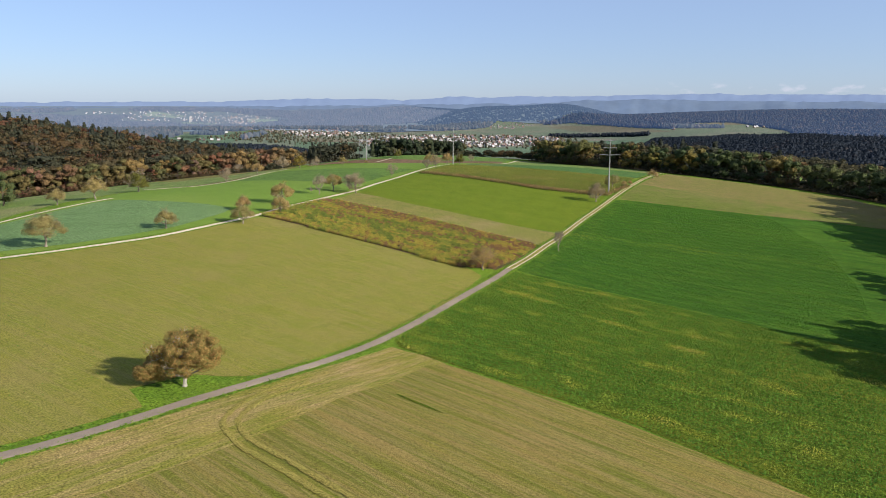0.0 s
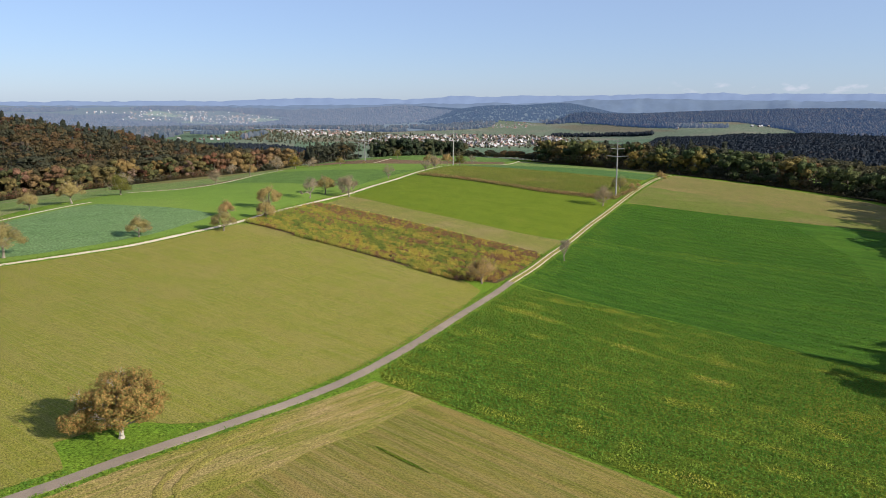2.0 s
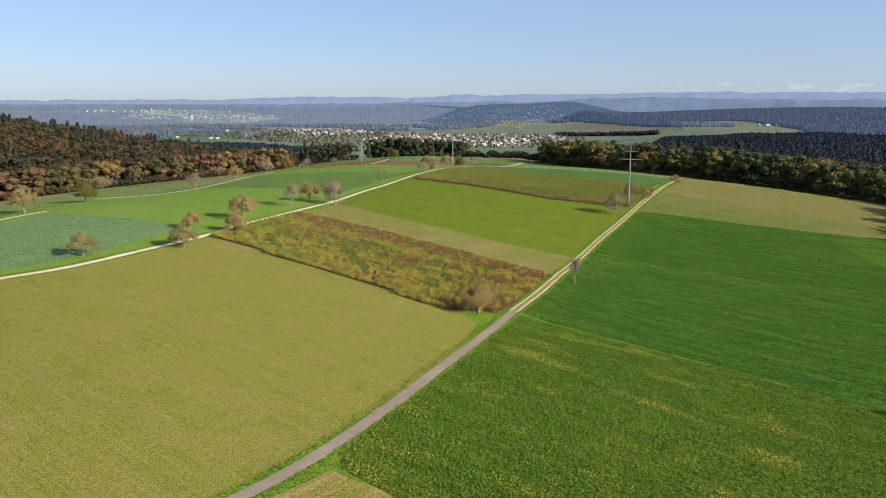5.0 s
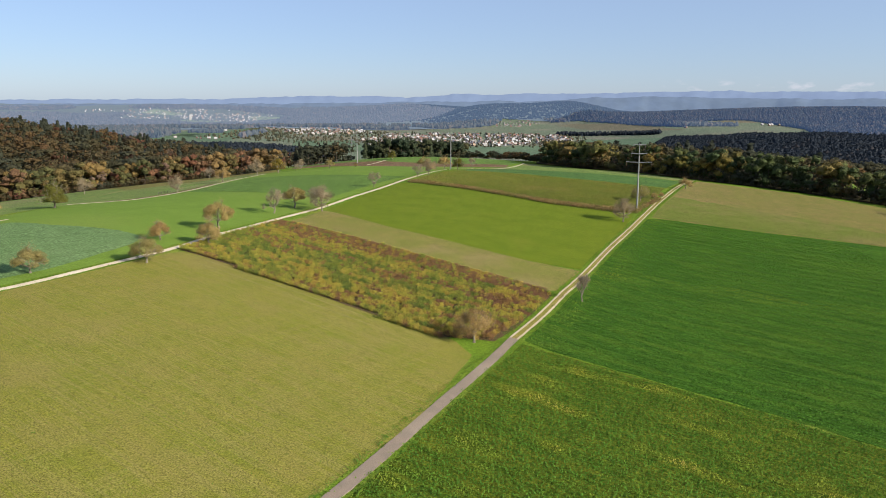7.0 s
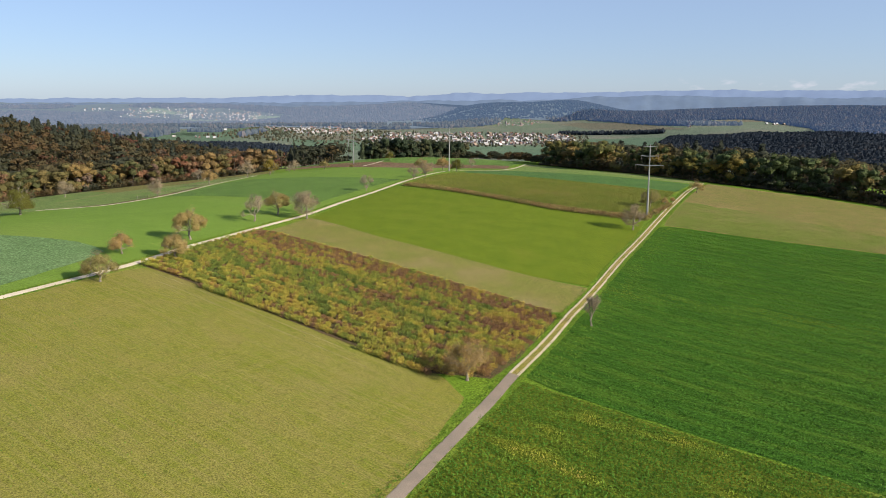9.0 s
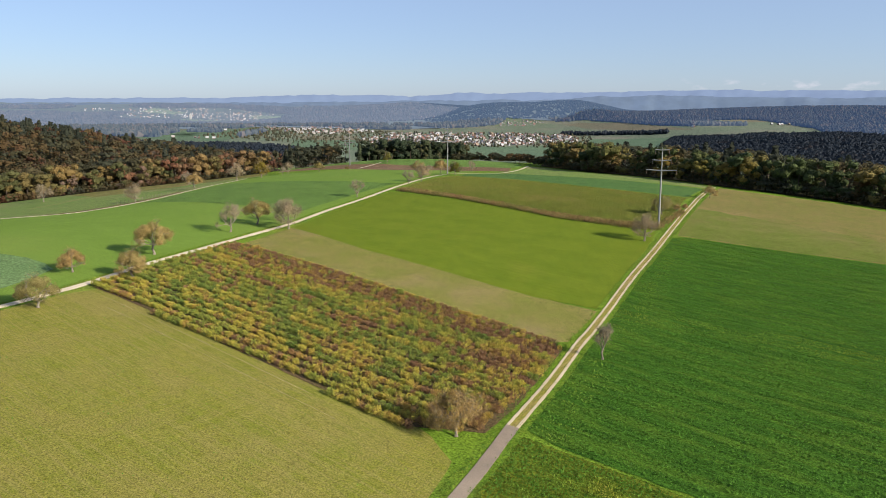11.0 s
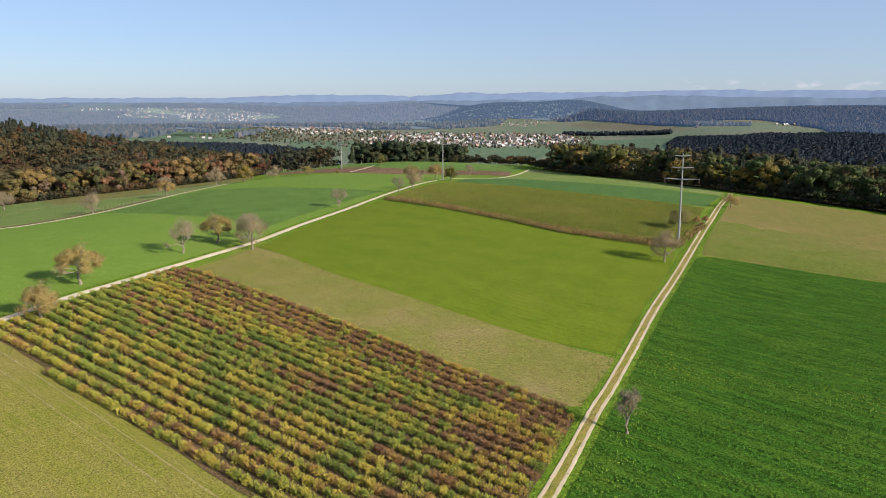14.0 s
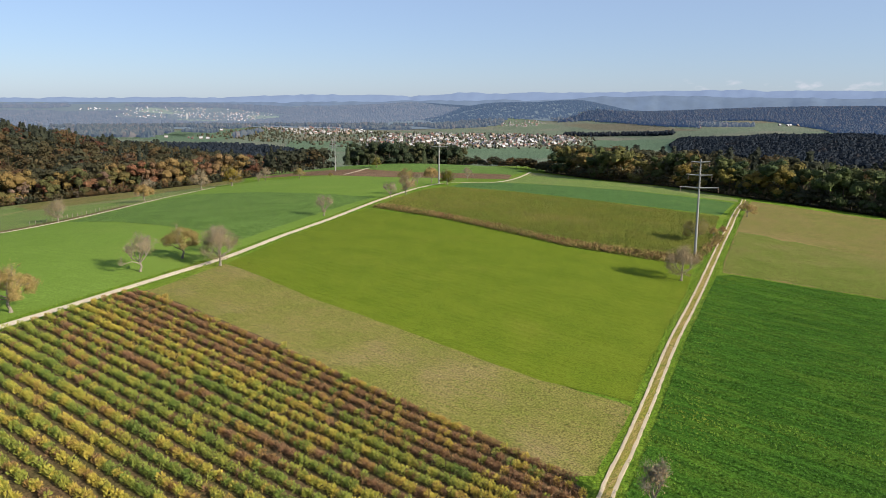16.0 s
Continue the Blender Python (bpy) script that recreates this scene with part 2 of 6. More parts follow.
UPPER = field_material("upper_green_crop", (0.10, 0.19, 0.05), (0.085, 0.165, 0.042), (0.12, 0.20, 0.05), tuft=0.6, depth=0.2)
PLOUGHED = field_material("ploughed_earth", (0.24, 0.145, 0.085), (0.19, 0.12, 0.07), (0.28, 0.185, 0.11), 0.03, 0.55, ((5, 2.0, 0.4, (0.14, 0.09, 0.055)),))
TAN_GREEN = field_material("olive_stubble", (0.185, 0.20, 0.045), (0.145, 0.185, 0.032), (0.24, 0.205, 0.07), 0.03, 0.55,
                           ((-30, 2.0, 0.35, (0.14, 0.165, 0.03)),), 0.45, 0.12)
# Valley fields in paler, bluer base colours, which carry the haze.
VALLEY = field_material("hazy_valley_meadows", (0.188, 0.221, 0.150), (0.160, 0.205, 0.130), (0.240, 0.230, 0.170), 0.006, 0.5, None, 4.0, 0.2)
VALLEY_TAN = field_material("hazy_valley_stubble", (0.205, 0.185, 0.125), (0.185, 0.175, 0.115), (0.225, 0.195, 0.13), 0.006, 0.5, None, 4.0, 0.2)
VALLEY_GREEN = field_material("hazy_valley_pasture", (0.135, 0.202, 0.121), (0.123, 0.185, 0.110), (0.156, 0.214, 0.126), 0.006, 0.5, None, 4.0, 0.2)
FOREST_FLOOR = field_material("forest_floor", (0.05, 0.04, 0.02), (0.035, 0.04, 0.015), (0.08, 0.05, 0.025), tuft=1.5)


def road_material(name, main, second, dust):
    m = material(name, 0.9)
    p = place_of(m)
    a = mixed(m, steps(m, noise_of(m, p, 0.5, 5), (0.35, grey(0)), (0.65, grey(1))), main, second)
    a = mixed(m, steps(m, noise_of(m, p, 0.09, 3), (0.5, grey(0)), (0.7, grey(0.8))), a, dust)
    fine = noise_of(m, p, 9, 3, 0.7)
    link(m, mixed(m, 0.6, a, steps(m, fine, (0.3, grey(0.42)), (0.7, grey(0.96))), "MULTIPLY"), shader(m).inputs["Base Color"])
    bump(m, fine, 0.5, 0.03)
    return m


ASPHALT = road_material("worn_concrete_lane", (0.29, 0.225, 0.165), (0.245, 0.195, 0.145), (0.345, 0.275, 0.20))
RUT = road_material("worn_wheel_rut", (0.56, 0.455, 0.30), (0.48, 0.39, 0.255), (0.62, 0.52, 0.36))
GRAVEL = road_material("pale_gravel", (0.66, 0.55, 0.39), (0.58, 0.48, 0.335), (0.71, 0.61, 0.455))


def foliage(name, stops, by, spread=0.5, glow=0.25):
    """Leaves whose tone goes from stop to stop by an attribute of the plant or by each plant's chance, and varies from leaf to leaf."""
    m = material(name, 0.75)
    if by == "object":
        fac = m.node_tree.nodes.new("ShaderNodeObjectInfo").outputs["Random"]
    elif by == "leaf":
        fac = m.node_tree.nodes.new("ShaderNodeNewGeometry").outputs["Random Per Island"]
    else:
        at = m.node_tree.nodes.new("ShaderNodeAttribute")
        at.attribute_name = by
        fac = at.outputs["Fac"]
    shader(m).inputs["Specular IOR Level"].default_value = 0.1
    col = steps(m, fac, *stops)
    leaf = m.node_tree.nodes.new("ShaderNodeNewGeometry").outputs["Random Per Island"]
    col = mixed(m, 1.0, col, steps(m, leaf, (0.0, grey(0.85 * (1 - spread))), (1.0, grey(0.85 * (1 + spread)))), "MULTIPLY")
    link(m, col, shader(m).inputs["Base Color"])
    through_leaf = m.node_tree.nodes.new("ShaderNodeBsdfTranslucent")
    link(m, col, through_leaf.inputs[0])
    mix = m.node_tree.nodes.new("ShaderNodeMixShader")
    mix.inputs[0].default_value = glow
    link(m, shader(m).outputs[0], mix.inputs[1])
    link(m, through_leaf.outputs[0], mix.inputs[2])
    link(m, mix.outputs[0], m.node_tree.nodes["Material Output"].inputs[0])
    return m


# Dark stops are lifted and blued: a little haze held in the leaf colour.
WOODS = foliage("woodland_leaves", ((0.0, (0.046, 0.054, 0.038)), (0.2, (0.062, 0.066, 0.040)), (0.38, (0.082, 0.075, 0.038)),
                                    (0.55, (0.116, 0.083, 0.038)), (0.68, (0.132, 0.084, 0.038)), (0.8, (0.136, 0.070, 0.040)),
                                    (0.92, (0.145, 0.060, 0.042)), (1.0, (0.118, 0.092, 0.065))), "tint", 0.12, 0.4)
# Haze over the valley slope is mixed into these leaf tones as blue.
MID_WOODS = foliage("blue_hazed_woodland", ((0.0, (0.014, 0.022, 0.033)), (0.5, (0.022, 0.028, 0.035)), (0.8, (0.041, 0.034, 0.033)), (1.0, (0.056, 0.042, 0.037))), "tint", 0.25, 0.2)
RIM_STOPS = ((0.0, (0.060, 0.067, 0.027)), (0.25, (0.101, 0.098, 0.035)), (0.4, (0.157, 0.120, 0.044)), (0.55, (0.221, 0.149, 0.051)), (0.7, (0.176, 0.111, 0.060)), (0.85, (0.199, 0.093, 0.050)), (1.0, (0.176, 0.131, 0.095)))
RIM_LEAVES = foliage("wood_edge_leaves", RIM_STOPS, "object", 0.2, 0.2)
RIM_DARK = foliage("dark_wood_edge_leaves", ((0.0, (0.048, 0.069, 0.027)), (0.4, (0.070, 0.088, 0.029)), (0.7, (0.094, 0.102, 0.033)), (0.88, (0.152, 0.132, 0.040)), (1.0, (0.196, 0.132, 0.047))), "object", 0.3, 0.12)
FIR_NEEDLES = foliage("fir_needles", ((0.0, (0.030, 0.044, 0.024)), (0.7, (0.046, 0.058, 0.028)), (1.0, (0.085, 0.08, 0.034))), "object", 0.3, 0.1)
GOLD_LEAVES = foliage("golden_maple_leaves", ((0.0, (0.202, 0.138, 0.031)), (1.0, (0.147, 0.131, 0.031))), "object", 0.3, 0.15)
FRUIT_LEAVES = foliage("autumn_fruit_leaves", ((0.0, (0.280, 0.234, 0.086)), (0.4, (0.370, 0.279, 0.101)), (0.7, (0.370, 0.239, 0.092)), (1.0, (0.246, 0.217, 0.069))), "object", 0.5)
RUST_LEAVES = foliage("rusty_leaves", ((0.0, (0.171, 0.172, 0.043)), (0.4, (0.252, 0.205, 0.056)), (0.75, (0.332, 0.175, 0.058)), (1.0, (0.342, 0.235, 0.079))), "leaf", 0.2)
GREEN_LEAVES = foliage("olive_leaves", ((0.0, (0.11, 0.12, 0.025)), (0.6, (0.18, 0.155, 0.03)), (1.0, (0.26, 0.18, 0.035))), "object", 0.45)
SPARSE_LEAVES = foliage("last_grey_leaves", ((0.0, (0.32, 0.25, 0.15)), (1.0, (0.36, 0.255, 0.13))), "object", 0.4)
SHRUBS = foliage("berry_leaves", ((0.0, (0.190, 0.265, 0.055)), (0.35, (0.36, 0.385, 0.070)), (0.6, (0.60, 0.49, 0.085)), (0.8, (0.46, 0.285, 0.085)),
                                  (1.0, (0.31, 0.175, 0.098))), "tint", 0.22, 0.32)
BEANS = foliage("fading_bean_leaves", ((0.0, (0.146, 0.194, 0.033)), (0.5, (0.219, 0.224, 0.043)), (1.0, (0.284, 0.219, 0.073))), "tint", 0.3, 0.15)
WEEDS = foliage("dry_weed_leaves", ((0.0, (0.15, 0.14, 0.04)), (0.5, (0.27, 0.19, 0.075)), (1.0, (0.22, 0.12, 0.06))), "tint", 0.35, 0.15)
HERBS = foliage("meadow_herbs", ((0.0, (0.058, 0.147, 0.018)), (0.3, (0.086, 0.197, 0.022)), (0.55, (0.191, 0.268, 0.032)), (0.8, (0.313, 0.318, 0.039)), (1.0, (0.416, 0.339, 0.072))), "tint", 0.2, 0.08)


def bark(name, main, second):
    m = material(name, 0.95)
    p = place_of(m)
    f = noise_of(m, p, 6, 4, 0.7)
    main, second = tuple(0.85 * c for c in main), tuple(0.85 * c for c in second)
    link(m, mixed(m, steps(m, f, (0.35, grey(0)), (0.65, grey(1))), main, second), shader(m).inputs["Base Color"])
    bump(m, f, 0.8, 0.05)
    return m


BARK = bark("grey_bark", (0.29, 0.25, 0.185), (0.185, 0.155, 0.112))
PALE_BARK = bark("pale_bark", (0.44, 0.40, 0.33), (0.29, 0.255, 0.20))
DARK_BARK = bark("dark_bark", (0.12, 0.09, 0.065), (0.07, 0.055, 0.04))
STEEL = bark("galvanised_grey_steel", (0.31, 0.305, 0.285), (0.26, 0.255, 0.24))
GLASSY = material("brown_porcelain", 0.3)
shader(GLASSY).inputs["Base Color"].default_value = (0.16, 0.10, 0.07, 1)


def plaster(name, col):
    m = material(name, 0.9)
    f = noise_of(m, place_of(m), 0.7, 4)
    link(m, mixed(m, steps(m, f, (0.3, grey(0)), (0.7, grey(0.35))), col, tuple(0.8 * c for c in col)), shader(m).inputs["Base Color"])
    return m


WALLS = [plaster("white_plaster", (0.36, 0.355, 0.35)), plaster("cream_plaster", (0.30, 0.28, 0.255)), plaster("grey_plaster", (0.23, 0.225, 0.22)),
         plaster("timber_wall", (0.24, 0.18, 0.13))]
# Far walls and roofs, greyed in the colour itself to stand for haze.
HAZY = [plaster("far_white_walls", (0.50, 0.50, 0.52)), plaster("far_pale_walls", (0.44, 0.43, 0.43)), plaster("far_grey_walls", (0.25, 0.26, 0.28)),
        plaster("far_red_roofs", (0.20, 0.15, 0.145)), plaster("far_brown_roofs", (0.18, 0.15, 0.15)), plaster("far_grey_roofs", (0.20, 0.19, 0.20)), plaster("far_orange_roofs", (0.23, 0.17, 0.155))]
ROOFS = [plaster("red_tiles", (0.165, 0.088, 0.070)), plaster("brown_tiles", (0.125, 0.088, 0.075)), plaster("grey_tiles", (0.14, 0.128, 0.128)),
         plaster("old_orange_tiles", (0.195, 0.112, 0.085))]
DARK_GLASS = material("dark_window_glass", 0.1)
shader(DARK_GLASS).inputs["Base Color"].default_value = (0.03, 0.035, 0.045, 1)


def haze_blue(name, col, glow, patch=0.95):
    """The far ranges: plain blue distance, with the haze painted in as faint emission."""
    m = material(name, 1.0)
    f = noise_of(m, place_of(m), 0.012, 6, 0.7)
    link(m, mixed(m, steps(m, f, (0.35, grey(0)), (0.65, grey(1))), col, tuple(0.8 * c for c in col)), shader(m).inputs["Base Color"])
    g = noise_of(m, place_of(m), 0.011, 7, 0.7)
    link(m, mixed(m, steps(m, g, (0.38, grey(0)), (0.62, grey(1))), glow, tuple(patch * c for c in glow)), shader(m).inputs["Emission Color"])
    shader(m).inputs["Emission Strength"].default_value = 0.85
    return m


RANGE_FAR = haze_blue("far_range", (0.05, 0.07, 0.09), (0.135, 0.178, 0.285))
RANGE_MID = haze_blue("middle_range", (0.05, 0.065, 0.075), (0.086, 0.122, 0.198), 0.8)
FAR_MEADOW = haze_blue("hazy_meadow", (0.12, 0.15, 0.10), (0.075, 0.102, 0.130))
DISTANCE = haze_blue("hazy_wooded_distance", (0.055, 0.07, 0.055), (0.080, 0.105, 0.155))


def misty_leaves(name, low, mid, high, haze_glow):
    """Leaves of the distance, with haze put into them as an even blue emission."""
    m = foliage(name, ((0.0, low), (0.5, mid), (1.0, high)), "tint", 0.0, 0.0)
    shader(m).inputs["Emission Color"].default_value = (*haze_glow, 1)
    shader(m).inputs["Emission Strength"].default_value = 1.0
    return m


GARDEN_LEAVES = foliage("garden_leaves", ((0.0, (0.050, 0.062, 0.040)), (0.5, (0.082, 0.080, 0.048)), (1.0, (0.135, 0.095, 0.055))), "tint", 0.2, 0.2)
HILL_LEAVES = misty_leaves("hazy_hillside_leaves", (0.012, 0.018, 0.015), (0.030, 0.029, 0.020), (0.080, 0.054, 0.030), (0.016, 0.031, 0.068))
HILL_FLOOR = haze_blue("hazy_hillside_floor", (0.02, 0.025, 0.02), (0.015, 0.026, 0.052))
VALLEY_LEAVES = misty_leaves("hazy_valley_leaves", (0.026, 0.035, 0.028), (0.056, 0.056, 0.038), (0.105, 0.076, 0.050), (0.034, 0.050, 0.084))
DISTANT_LEAVES = misty_leaves("hazy_distant_leaves", (0.022, 0.029, 0.028), (0.050, 0.048, 0.042), (0.090, 0.070, 0.055), (0.072, 0.098, 0.152))
RIDGE_LEAVES = misty_leaves("hazy_ridge_leaves", (0.010, 0.015, 0.016), (0.018, 0.021, 0.020), (0.034, 0.029, 0.024), (0.040, 0.066, 0.116))


# ---- builders ----
def part(name, bm, mat, parent=None, label=""):
    """Links a bmesh (or a mesh) as one object, under a thing or a part where one is given."""
    if isinstance(bm, bmesh.types.BMesh):
        data = bpy.data.meshes.new(name)
        bm.to_mesh(data)
        bm.free()
    else:
        data = bm
    if mat and not data.materials:
        data.materials.append(mat)
    ob = new(name, data)
    if parent:
        ob.parent = parent
    if label:
        ob["label"] = label
    return ob


def thing(name, m, label, category, group=""):
    """An Empty at a thing's base, which carries its parts."""
    ob = tagged(new(name), label, category, group)
    ob.matrix_basis = m
    return ob


def quads_mesh(name, quads, tint=None, mat_index=None):
    """A mesh of loose quads from an array (n, 4, 3), with a tone for each."""
    n = len(quads)
    data = bpy.data.meshes.new(name)
    data.vertices.add(4 * n)
    data.vertices.foreach_set("co", np.ascontiguousarray(quads, np.float32).ravel())
    data.loops.add(4 * n)
    data.loops.foreach_set("vertex_index", np.arange(4 * n, dtype=np.int32))
    data.polygons.add(n)
    data.polygons.foreach_set("loop_start", np.arange(0, 4 * n, 4, dtype=np.int32))
    data.polygons.foreach_set("loop_total", np.full(n, 4, np.int32))
    if mat_index is not None:
        data.polygons.foreach_set("material_index", np.asarray(mat_index, np.int32))
    if tint is not None:
        at = data.attributes.new("tint", "FLOAT", "POINT")
        at.data.foreach_set("value", np.repeat(np.asarray(tint, np.float32), 4))
    data.update(calc_edges=True)
    return data


def leaf_quads(rng, centres, outward, size, jitter=0.9, slim=0.7):
    """Leaf tufts: a rhomb at each centre, turned more or less outward."""
    n = len(centres)
    nrm = outward / (np.linalg.norm(outward, axis=1, keepdims=True) + 1e-9) + jitter * rng.normal(size=(n, 3)) * 0.6
    nrm /= np.linalg.norm(nrm, axis=1, keepdims=True)
    u = np.cross(nrm, rng.normal(size=(n, 3)))
    u /= np.linalg.norm(u, axis=1, keepdims=True)
    v = np.cross(nrm, u)
    s = (size * rng.uniform(0.6, 1.3, n))[:, None]
    fold = nrm * s * 0.25
    return np.stack([centres - u * s + fold, centres + v * s * slim, centres + u * s + fold, centres - v * s * slim], 1)


def frond_quads(rng, centres, upward, size, slim=0.3):
    """Feathery fronds: a slim rhomb at each centre, drawn out along its own direction."""
    n = len(centres)
    d = upward + rng.normal(size=(n, 3)) * 0.28
    d /= np.linalg.norm(d, axis=1, keepdims=True)
    u = np.cross(d, rng.normal(size=(n, 3)))
    u /= np.linalg.norm(u, axis=1, keepdims=True)
    s = (size * rng.uniform(0.6, 1.3, n))[:, None]
    return np.stack([centres - d * s, centres + u * s * slim - d * s * 0.2, centres + d * s, centres - u * s * slim - d * s * 0.2], 1)


def turned(quads, angle, scale, where):
    c, s = math.cos(angle), math.sin(angle)
    q = quads @ np.array([[c, s, 0], [-s, c, 0], [0, 0, 1]]) * scale
    return q + np.asarray(where)


def tube_quads(p0, p1, r0, r1, n=4):
    """The sides of a tapered stick as quads."""
    p0, p1 = np.asarray(p0, float), np.asarray(p1, float)
    d = p1 - p0
    d = d / (np.linalg.norm(d) + 1e-9)
    u = np.cross(d, (0.3, 0.9, 0.1) if abs(d[2]) > 0.9 else (0, 0, 1))
    u /= np.linalg.norm(u)
    v = np.cross(d, u)
    a = np.arange(n) * 2 * np.pi / n
    ring = np.cos(a)[:, None] * u + np.sin(a)[:, None] * v
    lo, hi = p0 + ring * r0, p1 + ring * r1
    return np.stack([lo, np.roll(lo, -1, 0), np.roll(hi, -1, 0), hi], 1)


def lump_shape():
    """The sides and top of a rounded block, as quads on a unit ball."""
    quads = []
    for axis in range(3):
        for sign in (-1, 1):
            if axis == 2 and sign == -1:
                continue
            for i in (-1, 0):
                for j in (-1, 0):
                    q = np.zeros((4, 3))
                    q[:, axis] = sign
                    q[:, (axis + 1) % 3] = (i, i + 1, i + 1, i)
                    q[:, (axis + 2) % 3] = (j, j, j + 1, j + 1)
                    quads.append(q)
    q = np.array(quads)
    return q / np.linalg.norm(q, axis=2, keepdims=True)


LUMP = lump_shape()


def lump(rng, centre, radius, rough=0.24, point=0.0):
    """An uneven rounded mass of leaves."""
    k, ph = rng.normal(size=(3, 3)) * 2.4, rng.uniform(0, 6.28, 3)
    swellings = 1 + rough * np.sin(LUMP @ k.T + ph).sum(axis=2, keepdims=True) / 1.6
    q = LUMP * swellings
    q = q * np.concatenate([np.repeat(1 - point * np.clip(q[..., 2:], -1, 1), 2, axis=2), np.ones_like(q[..., 2:])], axis=2)
    return q * np.asarray(radius) + np.asarray(centre)


def far_tree(rng, kind, sides=4, tiers=3):
    """A tree seen from afar, one unit high: an uneven crown of a few facets round a hidden stem."""
    z = np.linspace(0.0, 1.0, tiers)
    if kind == "conifer":
        wide = 0.32 * (1 - z) ** 0.8 + 0.015
    else:
        wide = 0.47 * np.sqrt(np.clip(1 - ((z - 0.42) / 0.62) ** 2, 0.02, 1))
    a = (np.arange(sides) + 0.5 * (np.arange(tiers) % 2)[:, None] + rng.uniform(-0.25, 0.25, (tiers, sides))) * 2 * np.pi / sides
    w = wide[:, None] * rng.uniform(0.6, 1.3, (tiers, sides))
    ring = np.stack([w * np.cos(a), w * np.sin(a), z[:, None] + rng.uniform(-0.09, 0.09, (tiers, sides))], -1)
    lo, hi = ring[:-1], ring[1:]
    return np.stack([lo, np.roll(lo, -1, 1), np.roll(hi, -1, 1), hi], 2).reshape(-1, 4, 3)


def woodland_tree(rng, leaves, kind, low=0.2):
    """A tree of the woods, one unit high: quads of its crown and of its trunk."""
    if kind == "conifer":
        k = rng.uniform(low * 0.8, 1.0, leaves) ** 0.8
        r = (1 - k) * 0.21 * (0.6 + 0.4 * np.abs(np.sin(k * 26))) * rng.uniform(0.75, 1.1, leaves) + 0.008
        a = rng.uniform(0, 2 * np.pi, leaves)
        c = np.stack([r * np.cos(a), r * np.sin(a), k - 0.25 * r], 1)
        out = np.stack([np.cos(a), np.sin(a), np.full(leaves, 0.7)], 1)
        crown = leaf_quads(rng, c, out, 0.058 * (1.25 - 0.75 * k) * math.sqrt(max(1.0, 260 / leaves)), 0.35)
        mass = [lump(rng, (0, 0, low + 0.26), (0.075, 0.075, 0.32), 0.1, 0.75)]
    else:
        blobs = rng.integers(10, 14)
        bz = rng.uniform(low, 0.84, blobs)
        wide = 0.27 * np.sqrt(np.clip(1 - ((bz - 0.5) / 0.46) ** 2, 0.05, 1))
        ba = np.arange(blobs) * 2.4 + rng.uniform(-0.5, 0.5, blobs)
        bc = np.stack([wide * np.cos(ba), wide * np.sin(ba), bz], 1)
        bc[0], bc[1] = (0, 0, 0.84), (0.03, 0, 0.6)
        size = rng.uniform(0.095, 0.15, blobs)
        which = rng.integers(0, blobs, leaves)
        d = rng.normal(size=(leaves, 3)) + bc[which] * (3.2, 3.2, 0)
        d /= np.linalg.norm(d, axis=1, keepdims=True)
        d[:, 2] = np.where(rng.random(leaves) < 0.7, np.abs(d[:, 2]), d[:, 2])
        c = bc[which] + d * (size[which] * rng.uniform(0.9, 1.12, leaves))[:, None] * (1, 1, 0.9)
        crown = leaf_quads(rng, c, d + (0, 0, 0.15), np.full(leaves, 0.045 * math.sqrt(260 * (1.05 - low) / leaves)), 0.6)
        fill = 0.8 if leaves > 250 else 0.66
        mass = [lump(rng, b, (fill * r, fill * r, 0.9 * fill * r), 0.4) for b, r in list(zip(bc, size))[:: 1 if leaves > 250 else 3]]
    trunk = tube_quads((0, 0, -0.03), (0, 0, 0.55), 0.016, 0.007, 4)
    return np.concatenate([crown] + mass), trunk


def inside(poly, x, y):
    """Which plan places lie in a polygon."""
    hit = np.zeros(np.shape(x), bool)
    for (x0, y0), (x1, y1) in zip(poly, poly[1:] + poly[:1]):
        if y0 != y1:
            hit ^= ((y0 > y) != (y1 > y)) & (x < (x1 - x0) * (y - y0) / (y1 - y0) + x0)
    return hit


def scatter(rng, poly, gap):
    """Places in a polygon on a loose grid."""
    xs, ys = [p[0] for p in poly], [p[1] for p in poly]
    gx, gy = np.meshgrid(np.arange(min(xs), max(xs), gap), np.arange(min(ys), max(ys), gap))
    x = gx.ravel() + rng.uniform(-0.42, 0.42, gx.size) * gap
    y = gy.ravel() + rng.uniform(-0.42, 0.42, gx.size) * gap
    ok = inside(poly, x, y)
    return x[ok], y[ok]


